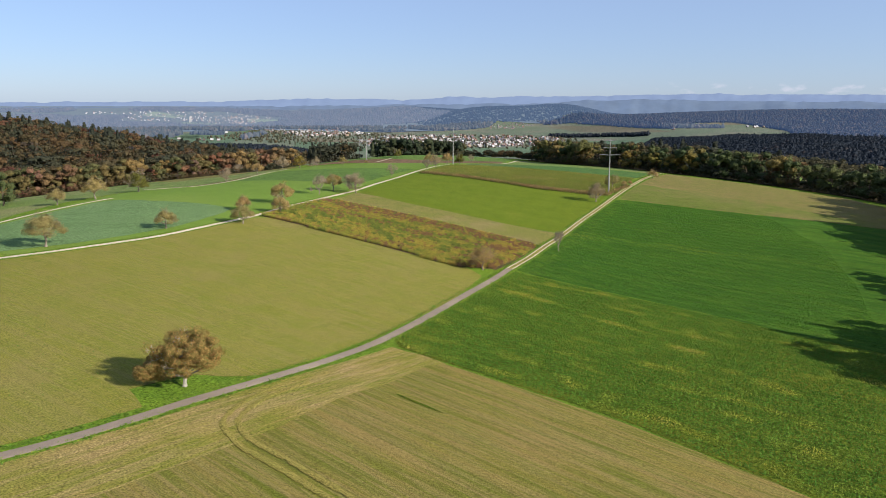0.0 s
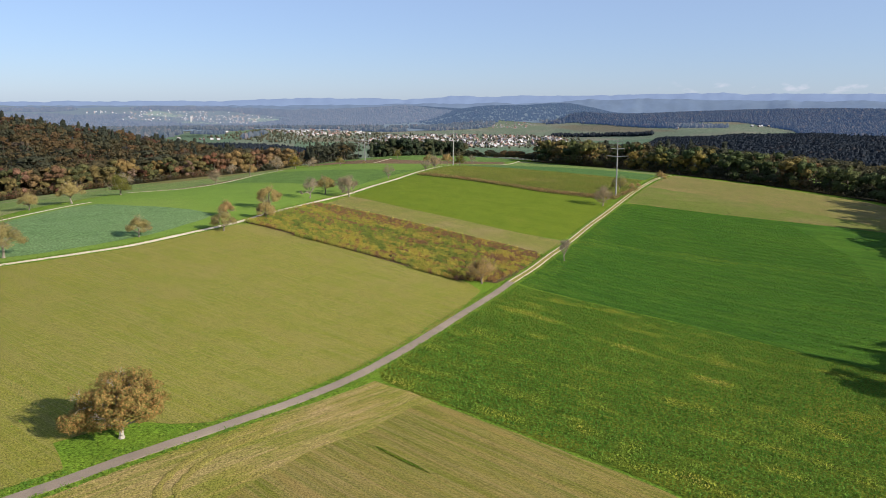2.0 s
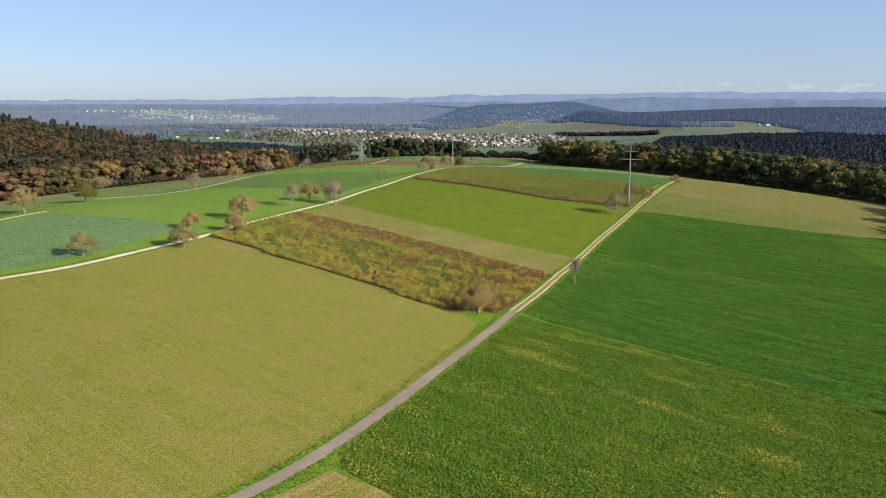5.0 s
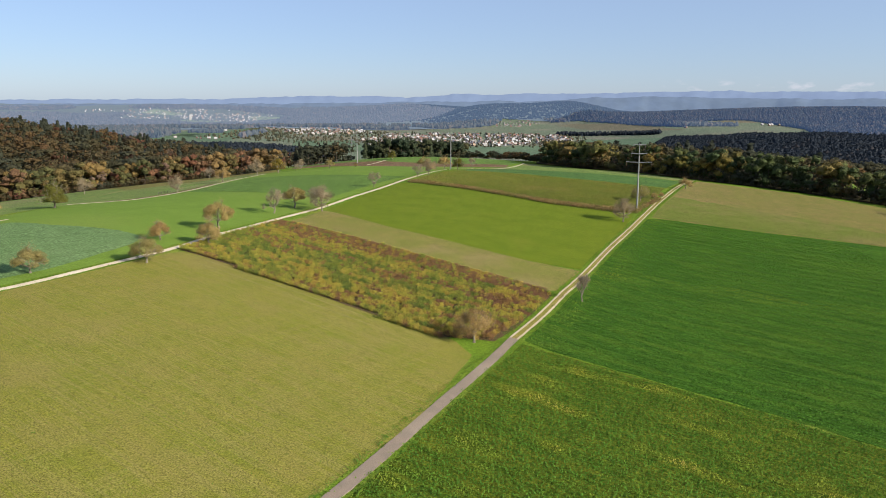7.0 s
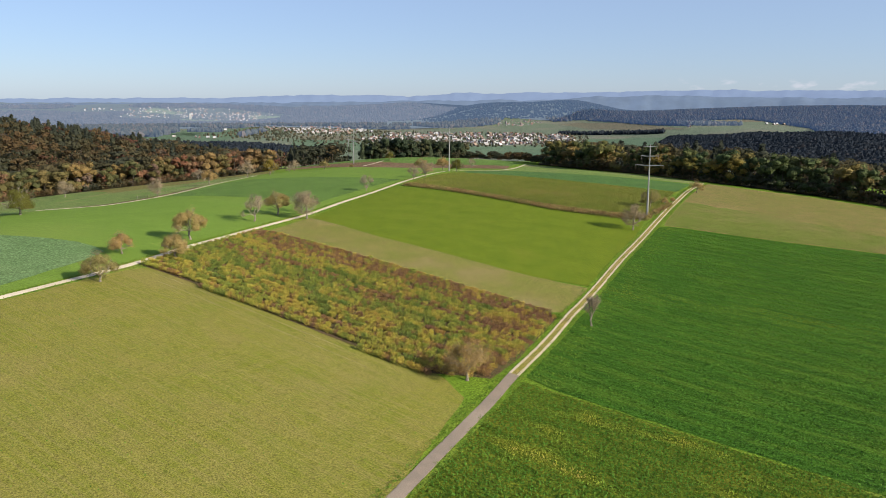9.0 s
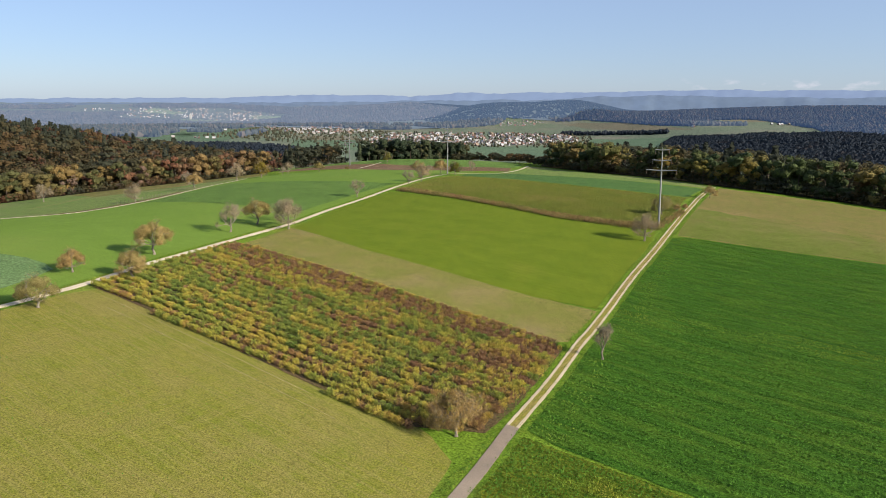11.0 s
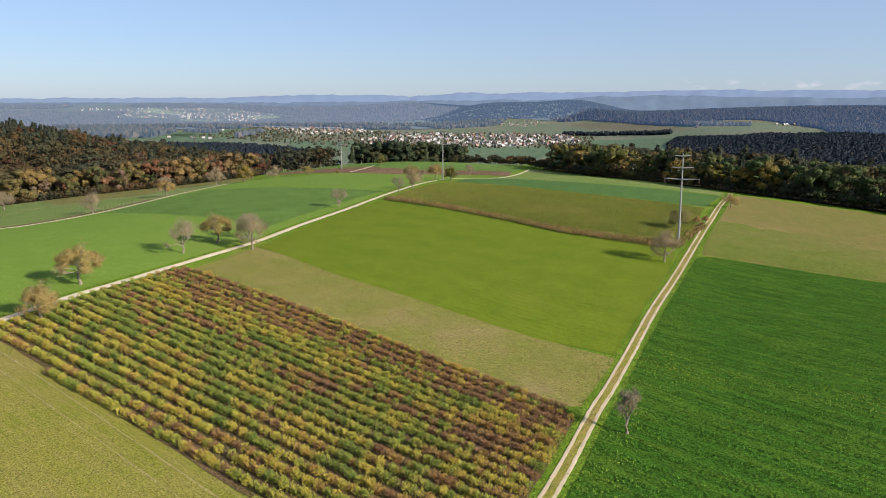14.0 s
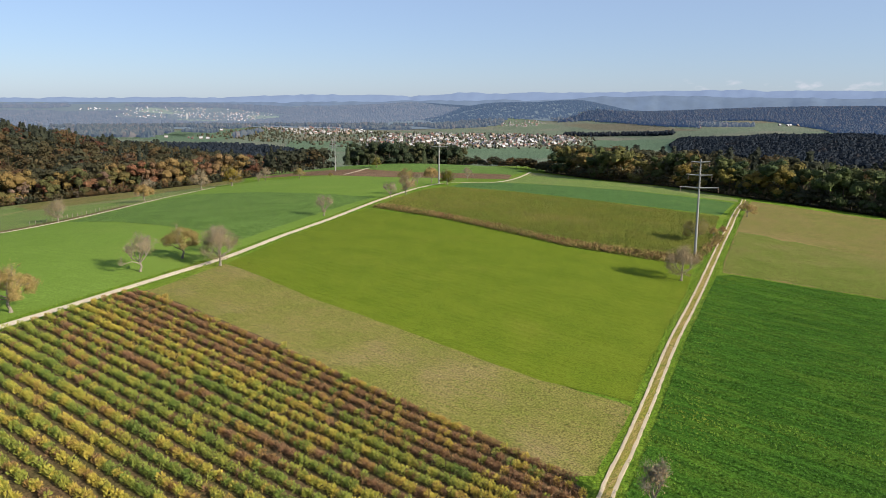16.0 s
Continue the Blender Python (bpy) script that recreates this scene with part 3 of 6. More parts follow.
def wood(name, label, places, tall, protos_leaf, protos_fir, fir_share, tone, seed, mat=None, bark_mat=None):
    """A whole wood as one joined mesh: crowns and trunks of many trees."""
    rng = np.random.default_rng(seed)
    quads, tints, mats = [], [], []
    for x, y in zip(*places):
        patch = noise.noise((x / 90, y / 90, seed))
        fir = rng.random() < fir_share(x, y) + 0.22 * patch
        crown, trunk = (protos_fir if fir else protos_leaf)[rng.integers(0, 4)]
        h = rng.uniform(*tall) * (1.12 if fir else 1.0)
        q = np.concatenate([crown, trunk])
        wide = rng.uniform(0.95, 1.4)
        q = turned(q * (wide, wide, 1), rng.uniform(0, 6.28), h, (x, y, float(height(x, y)) - 0.3))
        quads.append(q)
        tt = rng.uniform(0.0, 0.16) if fir else tone(rng, x, y)
        tints.append(np.full(len(q), tt) if mat is None else np.full(len(q), tt))
        mats.append(np.r_[np.zeros(len(crown)), np.ones(len(trunk))])
    data = quads_mesh(name, np.concatenate(quads), np.concatenate(tints), np.concatenate(mats))
    data.materials.append(mat or WOODS)
    data.materials.append(bark_mat or DARK_BARK)
    return tagged(new(name, data), label, "woods", kind="structure" if name.startswith("backdrop") else "stuff")


def far_wood(name, label, places, tall, fir, tone, seed, mat, protos, shrink=1.0):
    """A distant wood as one joined mesh of facetted crowns; shrink: the height left at the farthest edge of the valley."""
    rng = np.random.default_rng(seed)
    x, y = np.asarray(places[0]), np.asarray(places[1])
    n = len(x)
    patch = np.array([noise.noise((a / 90, b / 90, seed)) for a, b in zip(x, y)])
    is_fir = rng.random(n) < fir + 0.3 * patch
    far = np.interp(np.hypot(x + 10, y + 60), (1900, 3400), (1, shrink))
    h = rng.uniform(*tall, n) * far * np.where(is_fir, 1.15, 1.0)
    wide = h * rng.uniform(0.95, 1.6, n)
    q = np.where(is_fir[:, None, None, None], np.array(protos[1])[rng.integers(0, 4, n)], np.array(protos[0])[rng.integers(0, 4, n)])
    turn = rng.uniform(0, 2 * np.pi, n)[:, None, None]
    c, d = np.cos(turn), np.sin(turn)
    z = height(x, y) - 0.3
    w = wide[:, None, None]
    quads = np.stack([(q[..., 0] * c - q[..., 1] * d) * w + x[:, None, None], (q[..., 0] * d + q[..., 1] * c) * w + y[:, None, None],
                      q[..., 2] * h[:, None, None] + z[:, None, None]], -1)
    tint = np.where(is_fir, rng.uniform(0, 0.16, n), np.array([tone(rng, a, b) for a, b in zip(x, y)]))
    k = quads.shape[1]
    data = quads_mesh(name, quads.reshape(-1, 4, 3), np.repeat(tint, k))
    data.materials.append(mat)
    return tagged(new(name, data), label, "woods", kind="structure" if name.startswith("backdrop") else "stuff")


def plan_sheet(name, poly, mat, lift, step, label, wobble=0.35, category="field", seed=1):
    """A field: a sheet over the ground with a slightly uneven edge."""
    rng = np.random.default_rng(seed)
    pts = []
    for (x0, y0), (x1, y1) in zip(poly, poly[1:] + poly[:1]):
        n = max(1, int(math.hypot(x1 - x0, y1 - y0) / 2.5))
        for k in range(n):
            j = wobble * noise.noise((x0 + (x1 - x0) * k / n, y0 + (y1 - y0) * k / n, seed)) if k else 0
            pts.append((x0 + (x1 - x0) * k / n + j + rng.uniform(-0.06, 0.06), y0 + (y1 - y0) * k / n + j + rng.uniform(-0.06, 0.06)))
    bm = bmesh.new()
    bm.faces.new([bm.verts.new((*p, 0)) for p in pts])
    xs, ys = [p[0] for p in pts], [p[1] for p in pts]
    for axis, lo, hi in ((0, min(xs), max(xs)), (1, min(ys), max(ys))):
        for k in np.arange(math.ceil(lo / step) * step, hi, step):
            co, no = [0, 0, 0], [0, 0, 0]
            co[axis], no[axis] = k, 1
            bmesh.ops.bisect_plane(bm, geom=bm.verts[:] + bm.edges[:] + bm.faces[:], dist=1e-4, plane_co=co, plane_no=no)
    co = np.array([v.co for v in bm.verts])
    for v, z in zip(bm.verts, height(co[:, 0], co[:, 1])):
        v.co.z = z + lift
    bmesh.ops.recalc_face_normals(bm, faces=bm.faces)
    if sum(f.normal.z for f in bm.faces) < 0:
        bmesh.ops.reverse_faces(bm, faces=bm.faces)
    return tagged(part(name, bm, mat), label, category, kind="structure")


def spline(pts, step):
    """A smooth line through plan points, a point every step metres or so."""
    p = [np.array(q, float) for q in pts]
    p = [2 * p[0] - p[1], *p, 2 * p[-1] - p[-2]]
    out = []
    for a, b, c, d in zip(p, p[1:], p[2:], p[3:]):
        n = max(2, int(np.linalg.norm(c - b) / step))
        for k in range(n):
            s = k / n
            out.append(0.5 * (2 * b + (c - a) * s + (2 * a - 5 * b + 4 * c - d) * s**2 + (3 * b - a - 3 * c + d) * s**3))
    return np.array(out + [p[-2]])


def ribbon(line, half, offset, lift, seed, ragged=0.08):
    """A lane along a line, with a crown and sloping shoulders."""
    rng = np.random.default_rng(seed)
    d = np.gradient(line, axis=0)
    side = np.stack([d[:, 1], -d[:, 0]], 1) / np.linalg.norm(d, axis=1, keepdims=True)
    bm, rows = bmesh.new(), []
    for p, s in zip(line, side):
        row = []
        for k, drop in ((-1.04, 0.05), (-1, 0.0), (0, -0.015), (1, 0.0), (1.04, 0.05)):
            q = p + s * (offset + k * half + rng.uniform(-ragged, ragged) * (k != 0))
            row.append(bm.verts.new((q[0], q[1], float(height(q[0], q[1])) + lift - drop)))
        rows.append(row)
    for a, b in zip(rows, rows[1:]):
        for k in range(4):
            bm.faces.new((a[k], a[k + 1], b[k + 1], b[k]))
    return bm


# ---- ground ----
def ground_sheet():
    xs = np.r_[-3700:-900:150, -900:-330:38, np.arange(-330, 260, 5.0), 260:900:40, 900:3700:150]
    ys = np.r_[-700:-160:45, np.arange(-160, 600, 5.0), 600:1300:35, 1300:2600:65, 2600:3800:120]
    gx, gy = np.meshgrid(xs, ys)
    co = np.stack([gx, gy, height(gx, gy)], -1).reshape(-1, 3)
    w = len(xs)
    i = np.arange(len(ys) - 1)[:, None] * w + np.arange(w - 1)
    i = i.ravel()
    data = bpy.data.meshes.new("ground")
    data.from_pydata(co.tolist(), [], np.stack([i, i + 1, i + w + 1, i + w], 1).tolist())
    data.polygons.foreach_set("use_smooth", np.ones(len(data.polygons), bool))
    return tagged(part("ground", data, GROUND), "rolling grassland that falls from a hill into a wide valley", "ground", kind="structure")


ground_sheet()

ROAD = [(-84.8, -112.3), (-71.8, -101.3), (-63.1, -94.3), (-58.3, -89.8), (-53.3, -84.0), (-49.2, -78.5), (-42.8, -70.3), (-35.9, -60.9), (-29.2, -50.5), (-23.6, -39.7), (-17.9, -27.2), (-10.9, -10.6), (-4.5, 4.0), (1.0, 17.3)]
TRACK = [(1.0, 17.3), (8.3, 33.0), (14.9, 48.3), (19.3, 57.5), (25.7, 71.4), (35.4, 92.5), (47.8, 117.3), (60.2, 142.9), (70.8, 165.0),
         (81.0, 186.3), (96.5, 220), (114, 257), (124, 280)]
LANE = [(-175, -60), (-150, -27), (-133, -10), (-119.5, -0.5), (-112.8, 4.0), (-105.5, 10.3), (-100.0, 15.6), (-94.3, 22.0), (-90.0, 29.2), (-86.3, 37.0), (-81.0, 48.2), (-76.6, 59.0), (-72.0, 76), (-68.1, 87), (-64.4, 98.0),
        (-59.2, 112.9), (-53.2, 130), (-47.2, 154), (-38.5, 182), (-30.4, 213), (-24.6, 235), (-15.5, 272), (-7.5, 300), (4, 312), (18, 322), (30, 362), (48, 440)]
UPPER_LANE = [(-165, -30), (-157, 8), (-151.2, 42), (-148.7, 56.5), (-145.6, 73), (-142.3, 90), (-150, 146.5), (-143.5, 147.8), (-137.3, 149.8), (-131, 154.6), (-128, 164.5), (-126.0, 182), (-125.2, 207), (-125.8, 240), (-125.6, 272), (-124.6, 298), (-126, 330)]

STUBBLE_EDGE = [(-76, 53.5), (-71.4, 57.6), (-37.6, 34.4), (-12.4, 16.2), (-9.5, 12.5), (-6.9, 7.0), (-14.9, -18.8), (-20.6, -30), (-27.2, -43.5), (-36.4, -58.4),
                (-41.2, -65.2), (-43.6, -68.0), (-47.6, -69.0), (-52.5, -69.0), (-57.9, -75.4), (-53.9, -80.7), (-58.4, -86.3), (-63.6, -91.2), (-73, -98.6), (-88, -110), (-150, -60),
                (-133, -13.5), (-119.5, -3.5), (-105.5, 7.2), (-94.3, 18.8), (-85.4, 34.5), (-80.2, 45.8)]
plan_sheet("field_stubble", STUBBLE_EDGE, STUBBLE, 0.06, 8, "olive stubble field sprouting thin green", seed=2)
plan_sheet("field_mown", [(-25.2, -50.2), (-31, -58), (-36.5, -65.0), (-45.2, -76.4), (-52, -85.6), (-62.0, -96.0), (-75, -108), (-100, -135), (-60, -220),
                          (80, -220), (110, -160), (24, -92.5), (7.3, -75.2), (-8, -63.5)], MOWN, 0.06, 8,
           "mown yellowish meadow with mower lines", seed=3)
plan_sheet("field_headland", [(-25.4, -50.4), (-31, -57.8), (-36.5, -64.8), (-45.2, -76.2), (-52, -85.4), (-62.0, -95.8), (-75, -107.8), (-66, -116), (-53, -105), (-43.5, -94), (-36, -84),
                              (-30.5, -74), (-24, -66.5), (-19.5, -58.5), (-16, -57.2)], HEADLAND, 0.09, 8, "mown headland with tyre lines along the lane", 0.8, seed=18)
plan_sheet("field_uncut_strip", [(-23.3, -71.3), (-23.0, -71.1), (-18.5, -75.0), (-16.4, -77.2), (-18.7, -75.5)], CLOVER, 0.12, 4, "uncut green strip in the mown meadow", 0.2, seed=19)
plan_sheet("field_clover", [(6.2, 12.2), (37.6, -7.3), (69.6, -33.1), (100, -58), (140, -100), (110, -158), (24, -91.9), (7.3, -74.4), (-24.2, -50.0), (-25.0, -46.5), (-22.2, -40.3), (-16.5, -27.8),
                            (-9.4, -11.3), (-3.0, 3.5), (2.2, 14.8)], CLOVER, 0.06, 8, "lush clover meadow with yellowed patches", seed=4)
plan_sheet("field_dark_crop", [(6.3, 13.0), (2.8, 16.5), (10.0, 32.2), (16.7, 47.5), (21.0, 56.6), (27.4, 70.6), (37.1, 91.7), (49.5, 116.5), (57.2, 132.0), (61.1, 133.1), (88, 119), (134.7, 98), (165, 80), (185, 40),
                               (150, -20), (100, -57.3), (69.6, -32.6), (37.6, -6.8)], DARK_CROP, 0.08, 8, "dense dark green cover crop in drilled rows", seed=5)
plan_sheet("field_tan", [(59.6, 134.6), (63.0, 143), (74, 166), (84, 187), (99.5, 220), (116.5, 256), (124, 272), (140.6, 252), (161, 238), (192, 190), (188, 120),
                         (165, 81), (134.7, 98.8), (88.0, 119.8), (61.5, 133.8)], TAN, 0.07, 8, "tan stubble field with a green tinge", seed=6)
plan_sheet("field_tan_green", [(60.2, 135.0), (63.4, 143), (74.4, 166), (81, 180), (106, 156), (140, 116), (150, 92), (134.7, 99.2), (88.0, 120.2), (62, 134.2)], TAN_GREEN, 0.11, 8, "olive green stubble wedge", 1.5, seed=20)
SHRUB_FIELD = [(-75.0, 57.2), (-70.2, 74.8), (-61.8, 97.8), (-59.1, 100.4), (-29.6, 79.4), (-6.1, 61.2), (10.2, 49.7), (12.2, 46.6), (1.5, 22.0), (-2.8, 14.6),
               (-13.4, 13.6), (-39.3, 32.5)]
plan_sheet("field_shrubs", [(-74.6, 58.0)] + SHRUB_FIELD[1:-2] + [(-12.9, 14.4), (-39.2, 32.7)], SHRUB_SOIL, 0.12, 8, "brown soil under rows of autumn shrubs", seed=7)
for k, (px, py) in enumerate(((-56.3, 42.9), (-52.5, 36.9))):
    line = [np.array((px, py)) + np.array((0.810, -0.587)) * s for s in (-17, -6, 5, 16, 27, 38)]
    plan_sheet("field_drill_line", [tuple(p) for p in line] + [tuple(p - (0.10, 0.14)) for p in line[::-1]], STRAW, 0.1, 6, "thin line of pale straw in the stubble", 0.12, seed=90 + k)
plan_sheet("field_pale", [(-58.2, 102.0), (-52.0, 122.6), (-45.5, 118.1), (-28.2, 102.4), (-6.5, 86.9), (10.6, 74.4), (20.6, 69.0), (22.3, 67.8), (13.6, 50.2), (10.4, 49.6),
                          (-6.2, 61.2), (-29.7, 79.4), (-59.4, 100.4)], PALE, 0.06, 8, "pale strip of thinly sprouting stubble", seed=8)
plan_sheet("field_bright", [(-51.6, 123.3), (-45.3, 154), (-36.4, 183), (-31.2, 199), (-3.2, 178.6), (25.9, 152.0), (49.8, 140.3), (54.3, 138.6), (45.6, 117.8), (33.5, 93.1),
                            (22.6, 69.4), (10.4, 74.0), (-6.7, 86.5), (-28.4, 101.8), (-45.7, 117.8)], BRIGHT, 0.07, 8, "smooth bright green young crop", seed=9)
LOW_FIELD = [(-29.6, 201), (-14.5, 255), (-5.9, 270.0), (48.2, 228.8), (85.4, 206.0), (65.8, 161), (55.5, 140.6), (49.8, 141.0), (26.0, 152.8), (-3.2, 179.6)]
plan_sheet("field_beans", LOW_FIELD, LOW_CROP, 0.07, 8, "fading brownish green bean field", seed=10)
plan_sheet("field_upper", [(-5.0, 273), (2.0, 303.5), (19.5, 318), (73.1, 288.4), (110.5, 256.3), (87.4, 209.5), (48.7, 230.4)], UPPER, 0.06, 8, "blue-green crop strip on the brow", seed=11)
plan_sheet("field_brow_grass", [(21, 321), (32, 360), (50, 440), (62, 420), (82, 372), (112, 330), (122, 290), (116, 262), (73.1, 290)], SLOPE, 0.06, 8, "pale mown grass on the brow", seed=12)
plan_sheet("field_ploughed", [(-134, 436), (-100, 425), (-78, 412.5), (-52, 391), (-38.9, 378.5), (-12, 368), (14.7, 362), (27, 358), (33.5, 411), (17, 416.5), (-5, 417.5), (-28, 422), (-52, 437), (-64, 446), (-88, 452), (-115, 456), (-136, 452)], PLOUGHED, 0.06, 8,
           "freshly ploughed reddish brown earth", seed=13)
plan_sheet("field_brow", [(-136, 453), (-115, 457), (-88, 453), (-64, 447), (-52, 438), (-28, 423), (-5, 418.5), (17, 417.5), (34, 412), (44, 440), (40, 490), (0, 522), (-60, 506), (-97, 500), (-122, 476)], LEFT_CROP, 0.055, 8,
           "green meadow on the brow", seed=25)
tagged(part("track_brow", ribbon(spline([(-73, 417), (-69, 429), (-65, 441), (-61, 452)], 2.0), 0.7, 0, 0.12, 16, 0.1), GRAVEL), "short pale track across the ploughed field", "track", kind="structure")
plan_sheet("field_pasture", [(-121, 1.5), (-113.4, 6.4), (-105.8, 13.0), (-95.4, 24.2), (-87.6, 38.5), (-82.2, 50.0), (-78.2, 60.0), (-74.0, 77), (-66.4, 99.0),
                             (-61.2, 113.9), (-55.2, 131), (-49.2, 155), (-40.5, 183), (-32.4, 214), (-26.6, 236), (-17.5, 273), (-10, 298), (8, 345), (-15, 395), (-54, 410), (-85, 416), (-122, 402),
                             (-123, 330), (-122.8, 300), (-124, 263), (-124.6, 221), (-125.0, 191), (-127.2, 168), (-130.5, 155), (-138, 149), (-150, 145), (-148, 112), (-147.4, 83), (-148.5, 65), (-148, 45), (-150, 22)],
           PASTURE, 0.05, 8, "even bright green pasture", seed=14)
plan_sheet("field_cabbage", [(-152, 20), (-147.6, 43), (-144.6, 58), (-142.2, 70), (-139.8, 83.5), (-135, 89.5), (-128, 87.5), (-120, 83.8), (-108, 80.5), (-98, 76.5), (-91.5, 72.0), (-87.5, 68.0), (-87.6, 60.0), (-90.8, 46), (-94.0, 35.5), (-102, 23.2), (-111, 13.4), (-119.5, 8.2), (-135, 0)], CABBAGE, 0.10, 8,
           "blue-green leafy crop patch", seed=15)
plan_sheet("field_left_crop", [(-122, 187), (-105, 181.6), (-82, 167), (-66, 157.4), (-56, 148), (-52, 164), (-44.5, 189.6), (-36.5, 214), (-31.5, 226), (-56, 245), (-89, 266), (-118.5, 275), (-122.8, 234)], LEFT_CROP, 0.10, 8,
           "mid-green crop in drilled rows", seed=16)
plan_sheet("field_slope", [(-155, 45), (-154.5, 85), (-152, 112), (-150, 141), (-139, 151.2), (-132, 158), (-128.8, 170), (-127, 190), (-126.2, 221), (-127, 263), (-128, 311), (-132, 400), (-150, 462), (-205, 396),
                           (-250, 340), (-300, 282), (-330, 200), (-320, 90), (-230, 20)], SLOPE, 0.06, 8, "sloping meadow fading from green to straw", seed=17)

plan_sheet("field_slope_tan", [(-178, 258), (-150, 284), (-140, 330), (-134, 400), (-149, 456), (-203, 394), (-235, 358), (-222, 316)], TAN, 0.10, 8, "straw-coloured strip below the wood", 2.5, seed=24)

tagged(part("road", ribbon(spline(ROAD, 2.0), 0.84, 0, 0.10, 1, 0.04), ASPHALT), "narrow worn concrete farm lane", "road", kind="structure")
track = tagged(part("track_middle", ribbon(spline(TRACK, 2.0), 0.46, 0, 0.09, 2, 0.10), HEADLAND), "grassy strip between two wheel ruts", "track", kind="structure")
for name, off, seed in (("wheel_rut", -0.66, 3), ("wheel_rut", 0.66, 4)):
    part(name, ribbon(spline(TRACK, 1.0), 0.21, off, 0.10, seed, 0.05), RUT, track, "pale gravel wheel rut")
tagged(part("road_gravel", ribbon(spline(LANE, 2.0), 0.82, 0, 0.10, 5, 0.06), GRAVEL), "pale gravel farm road", "road", kind="structure")
for stretch, seed in ((UPPER_LANE[:6] + [(-140.6, 97)], 6), (UPPER_LANE[6:], 7)):
    tagged(part("road_upper", ribbon(spline(stretch, 2.0), 0.6, 0, 0.10, seed, 0.1), GRAVEL), "narrow pale gravel path beside the slope", "road", kind="structure")
tagged(part("field_weed_strip", ribbon(spline(UPPER_LANE[8:14], 2.0), 1.5, -2.6, 0.13, 17, 0.5), WEED_STRIP), "strip of dry brown weeds beside the upper path", "field", kind="structure")
tagged(part("track_slope", ribbon(spline([(-174, 200), (-176.5, 220), (-179.3, 240.7), (-183.3, 263.2), (-188.8, 291)], 2.0), 0.4, 0, 0.12, 18, 0.12), STRAW), "faint worn path across the sloping meadow", "track", kind="structure")
TURN = [(-36.4, -68.4), (-38.6, -71.6), (-40.8, -75.5), (-42.2, -80.7), (-42.2, -83.6), (-40.7, -86.6), (-38.3, -89.6), (-35.0, -92.2), (-22, -103.5)]
for off, seed in ((-0.85, 8), (0.85, 9)):
    tagged(part("track_turning", ribbon(spline(TURN, 0.7), 0.34, off, 0.15, seed, 0.2), TYRE_LINE), "faint tyre line where machines turn in the mown meadow", "track", kind="structure")


# ---- trees that stand alone ----
def grow(rng, tall, wide, bole, lean=0.0, limbs=6, depth=4, upright=0.5):
    """The woody frame of a tree: sticks as (foot, tip, foot radius, tip radius), and the ends of its twigs."""
    sticks, ends = [], []
    r = tall * 0.028

    def branch(p, d, length, rad, left):
        q = p + d * length
        bend = p + d * length * 0.5 + rng.normal(size=3) * length * 0.05
        sticks.append((p, bend, rad, rad * 0.82))
        sticks.append((bend, q, rad * 0.82, rad * 0.62))
        if left == 0:
            ends.append(q)
            return
        if left <= 2:
            ends.append(bend)
        for k in range(rng.integers(2, 4) if left > 1 else 3):
            e = d + rng.normal(size=3) * 0.55
            e[2] += 0.10 + 0.25 * upright
            e[:2] *= wide
            branch(q, e / np.linalg.norm(e), length * rng.uniform(0.55, 0.8), rad * 0.6, left - 1)

    top = np.array((lean * tall * bole, 0, tall * bole))
    mid = top * 0.5 + rng.normal(size=3) * 0.03 * tall * (1, 1, 0)
    foot = np.array((0, 0, -0.25))
    sticks.append((foot, np.array((0, 0, 0.35)), r * 1.7, r * 1.15))
    sticks.append((np.array((0, 0, 0.35)), mid, r * 1.15, r))
    sticks.append((mid, top, r, r * 0.9))
    for k in range(limbs):
        a = 2 * np.pi * (k + rng.uniform(-0.3, 0.3)) / limbs
        rise = rng.uniform(0.25, 1.1) * (0.6 + upright)
        d = np.array((np.cos(a) * wide + lean, np.sin(a) * wide, rise))
        branch(top - (0, 0, rng.uniform(0, 0.08) * tall), d / np.linalg.norm(d), tall * rng.uniform(0.2, 0.27), r * 0.55, depth - 1)
    d = np.array((lean, 0, 1.0))
    branch(top, d, tall * 0.25, r * 0.6, depth - 1)
    return sticks, np.array(ends)


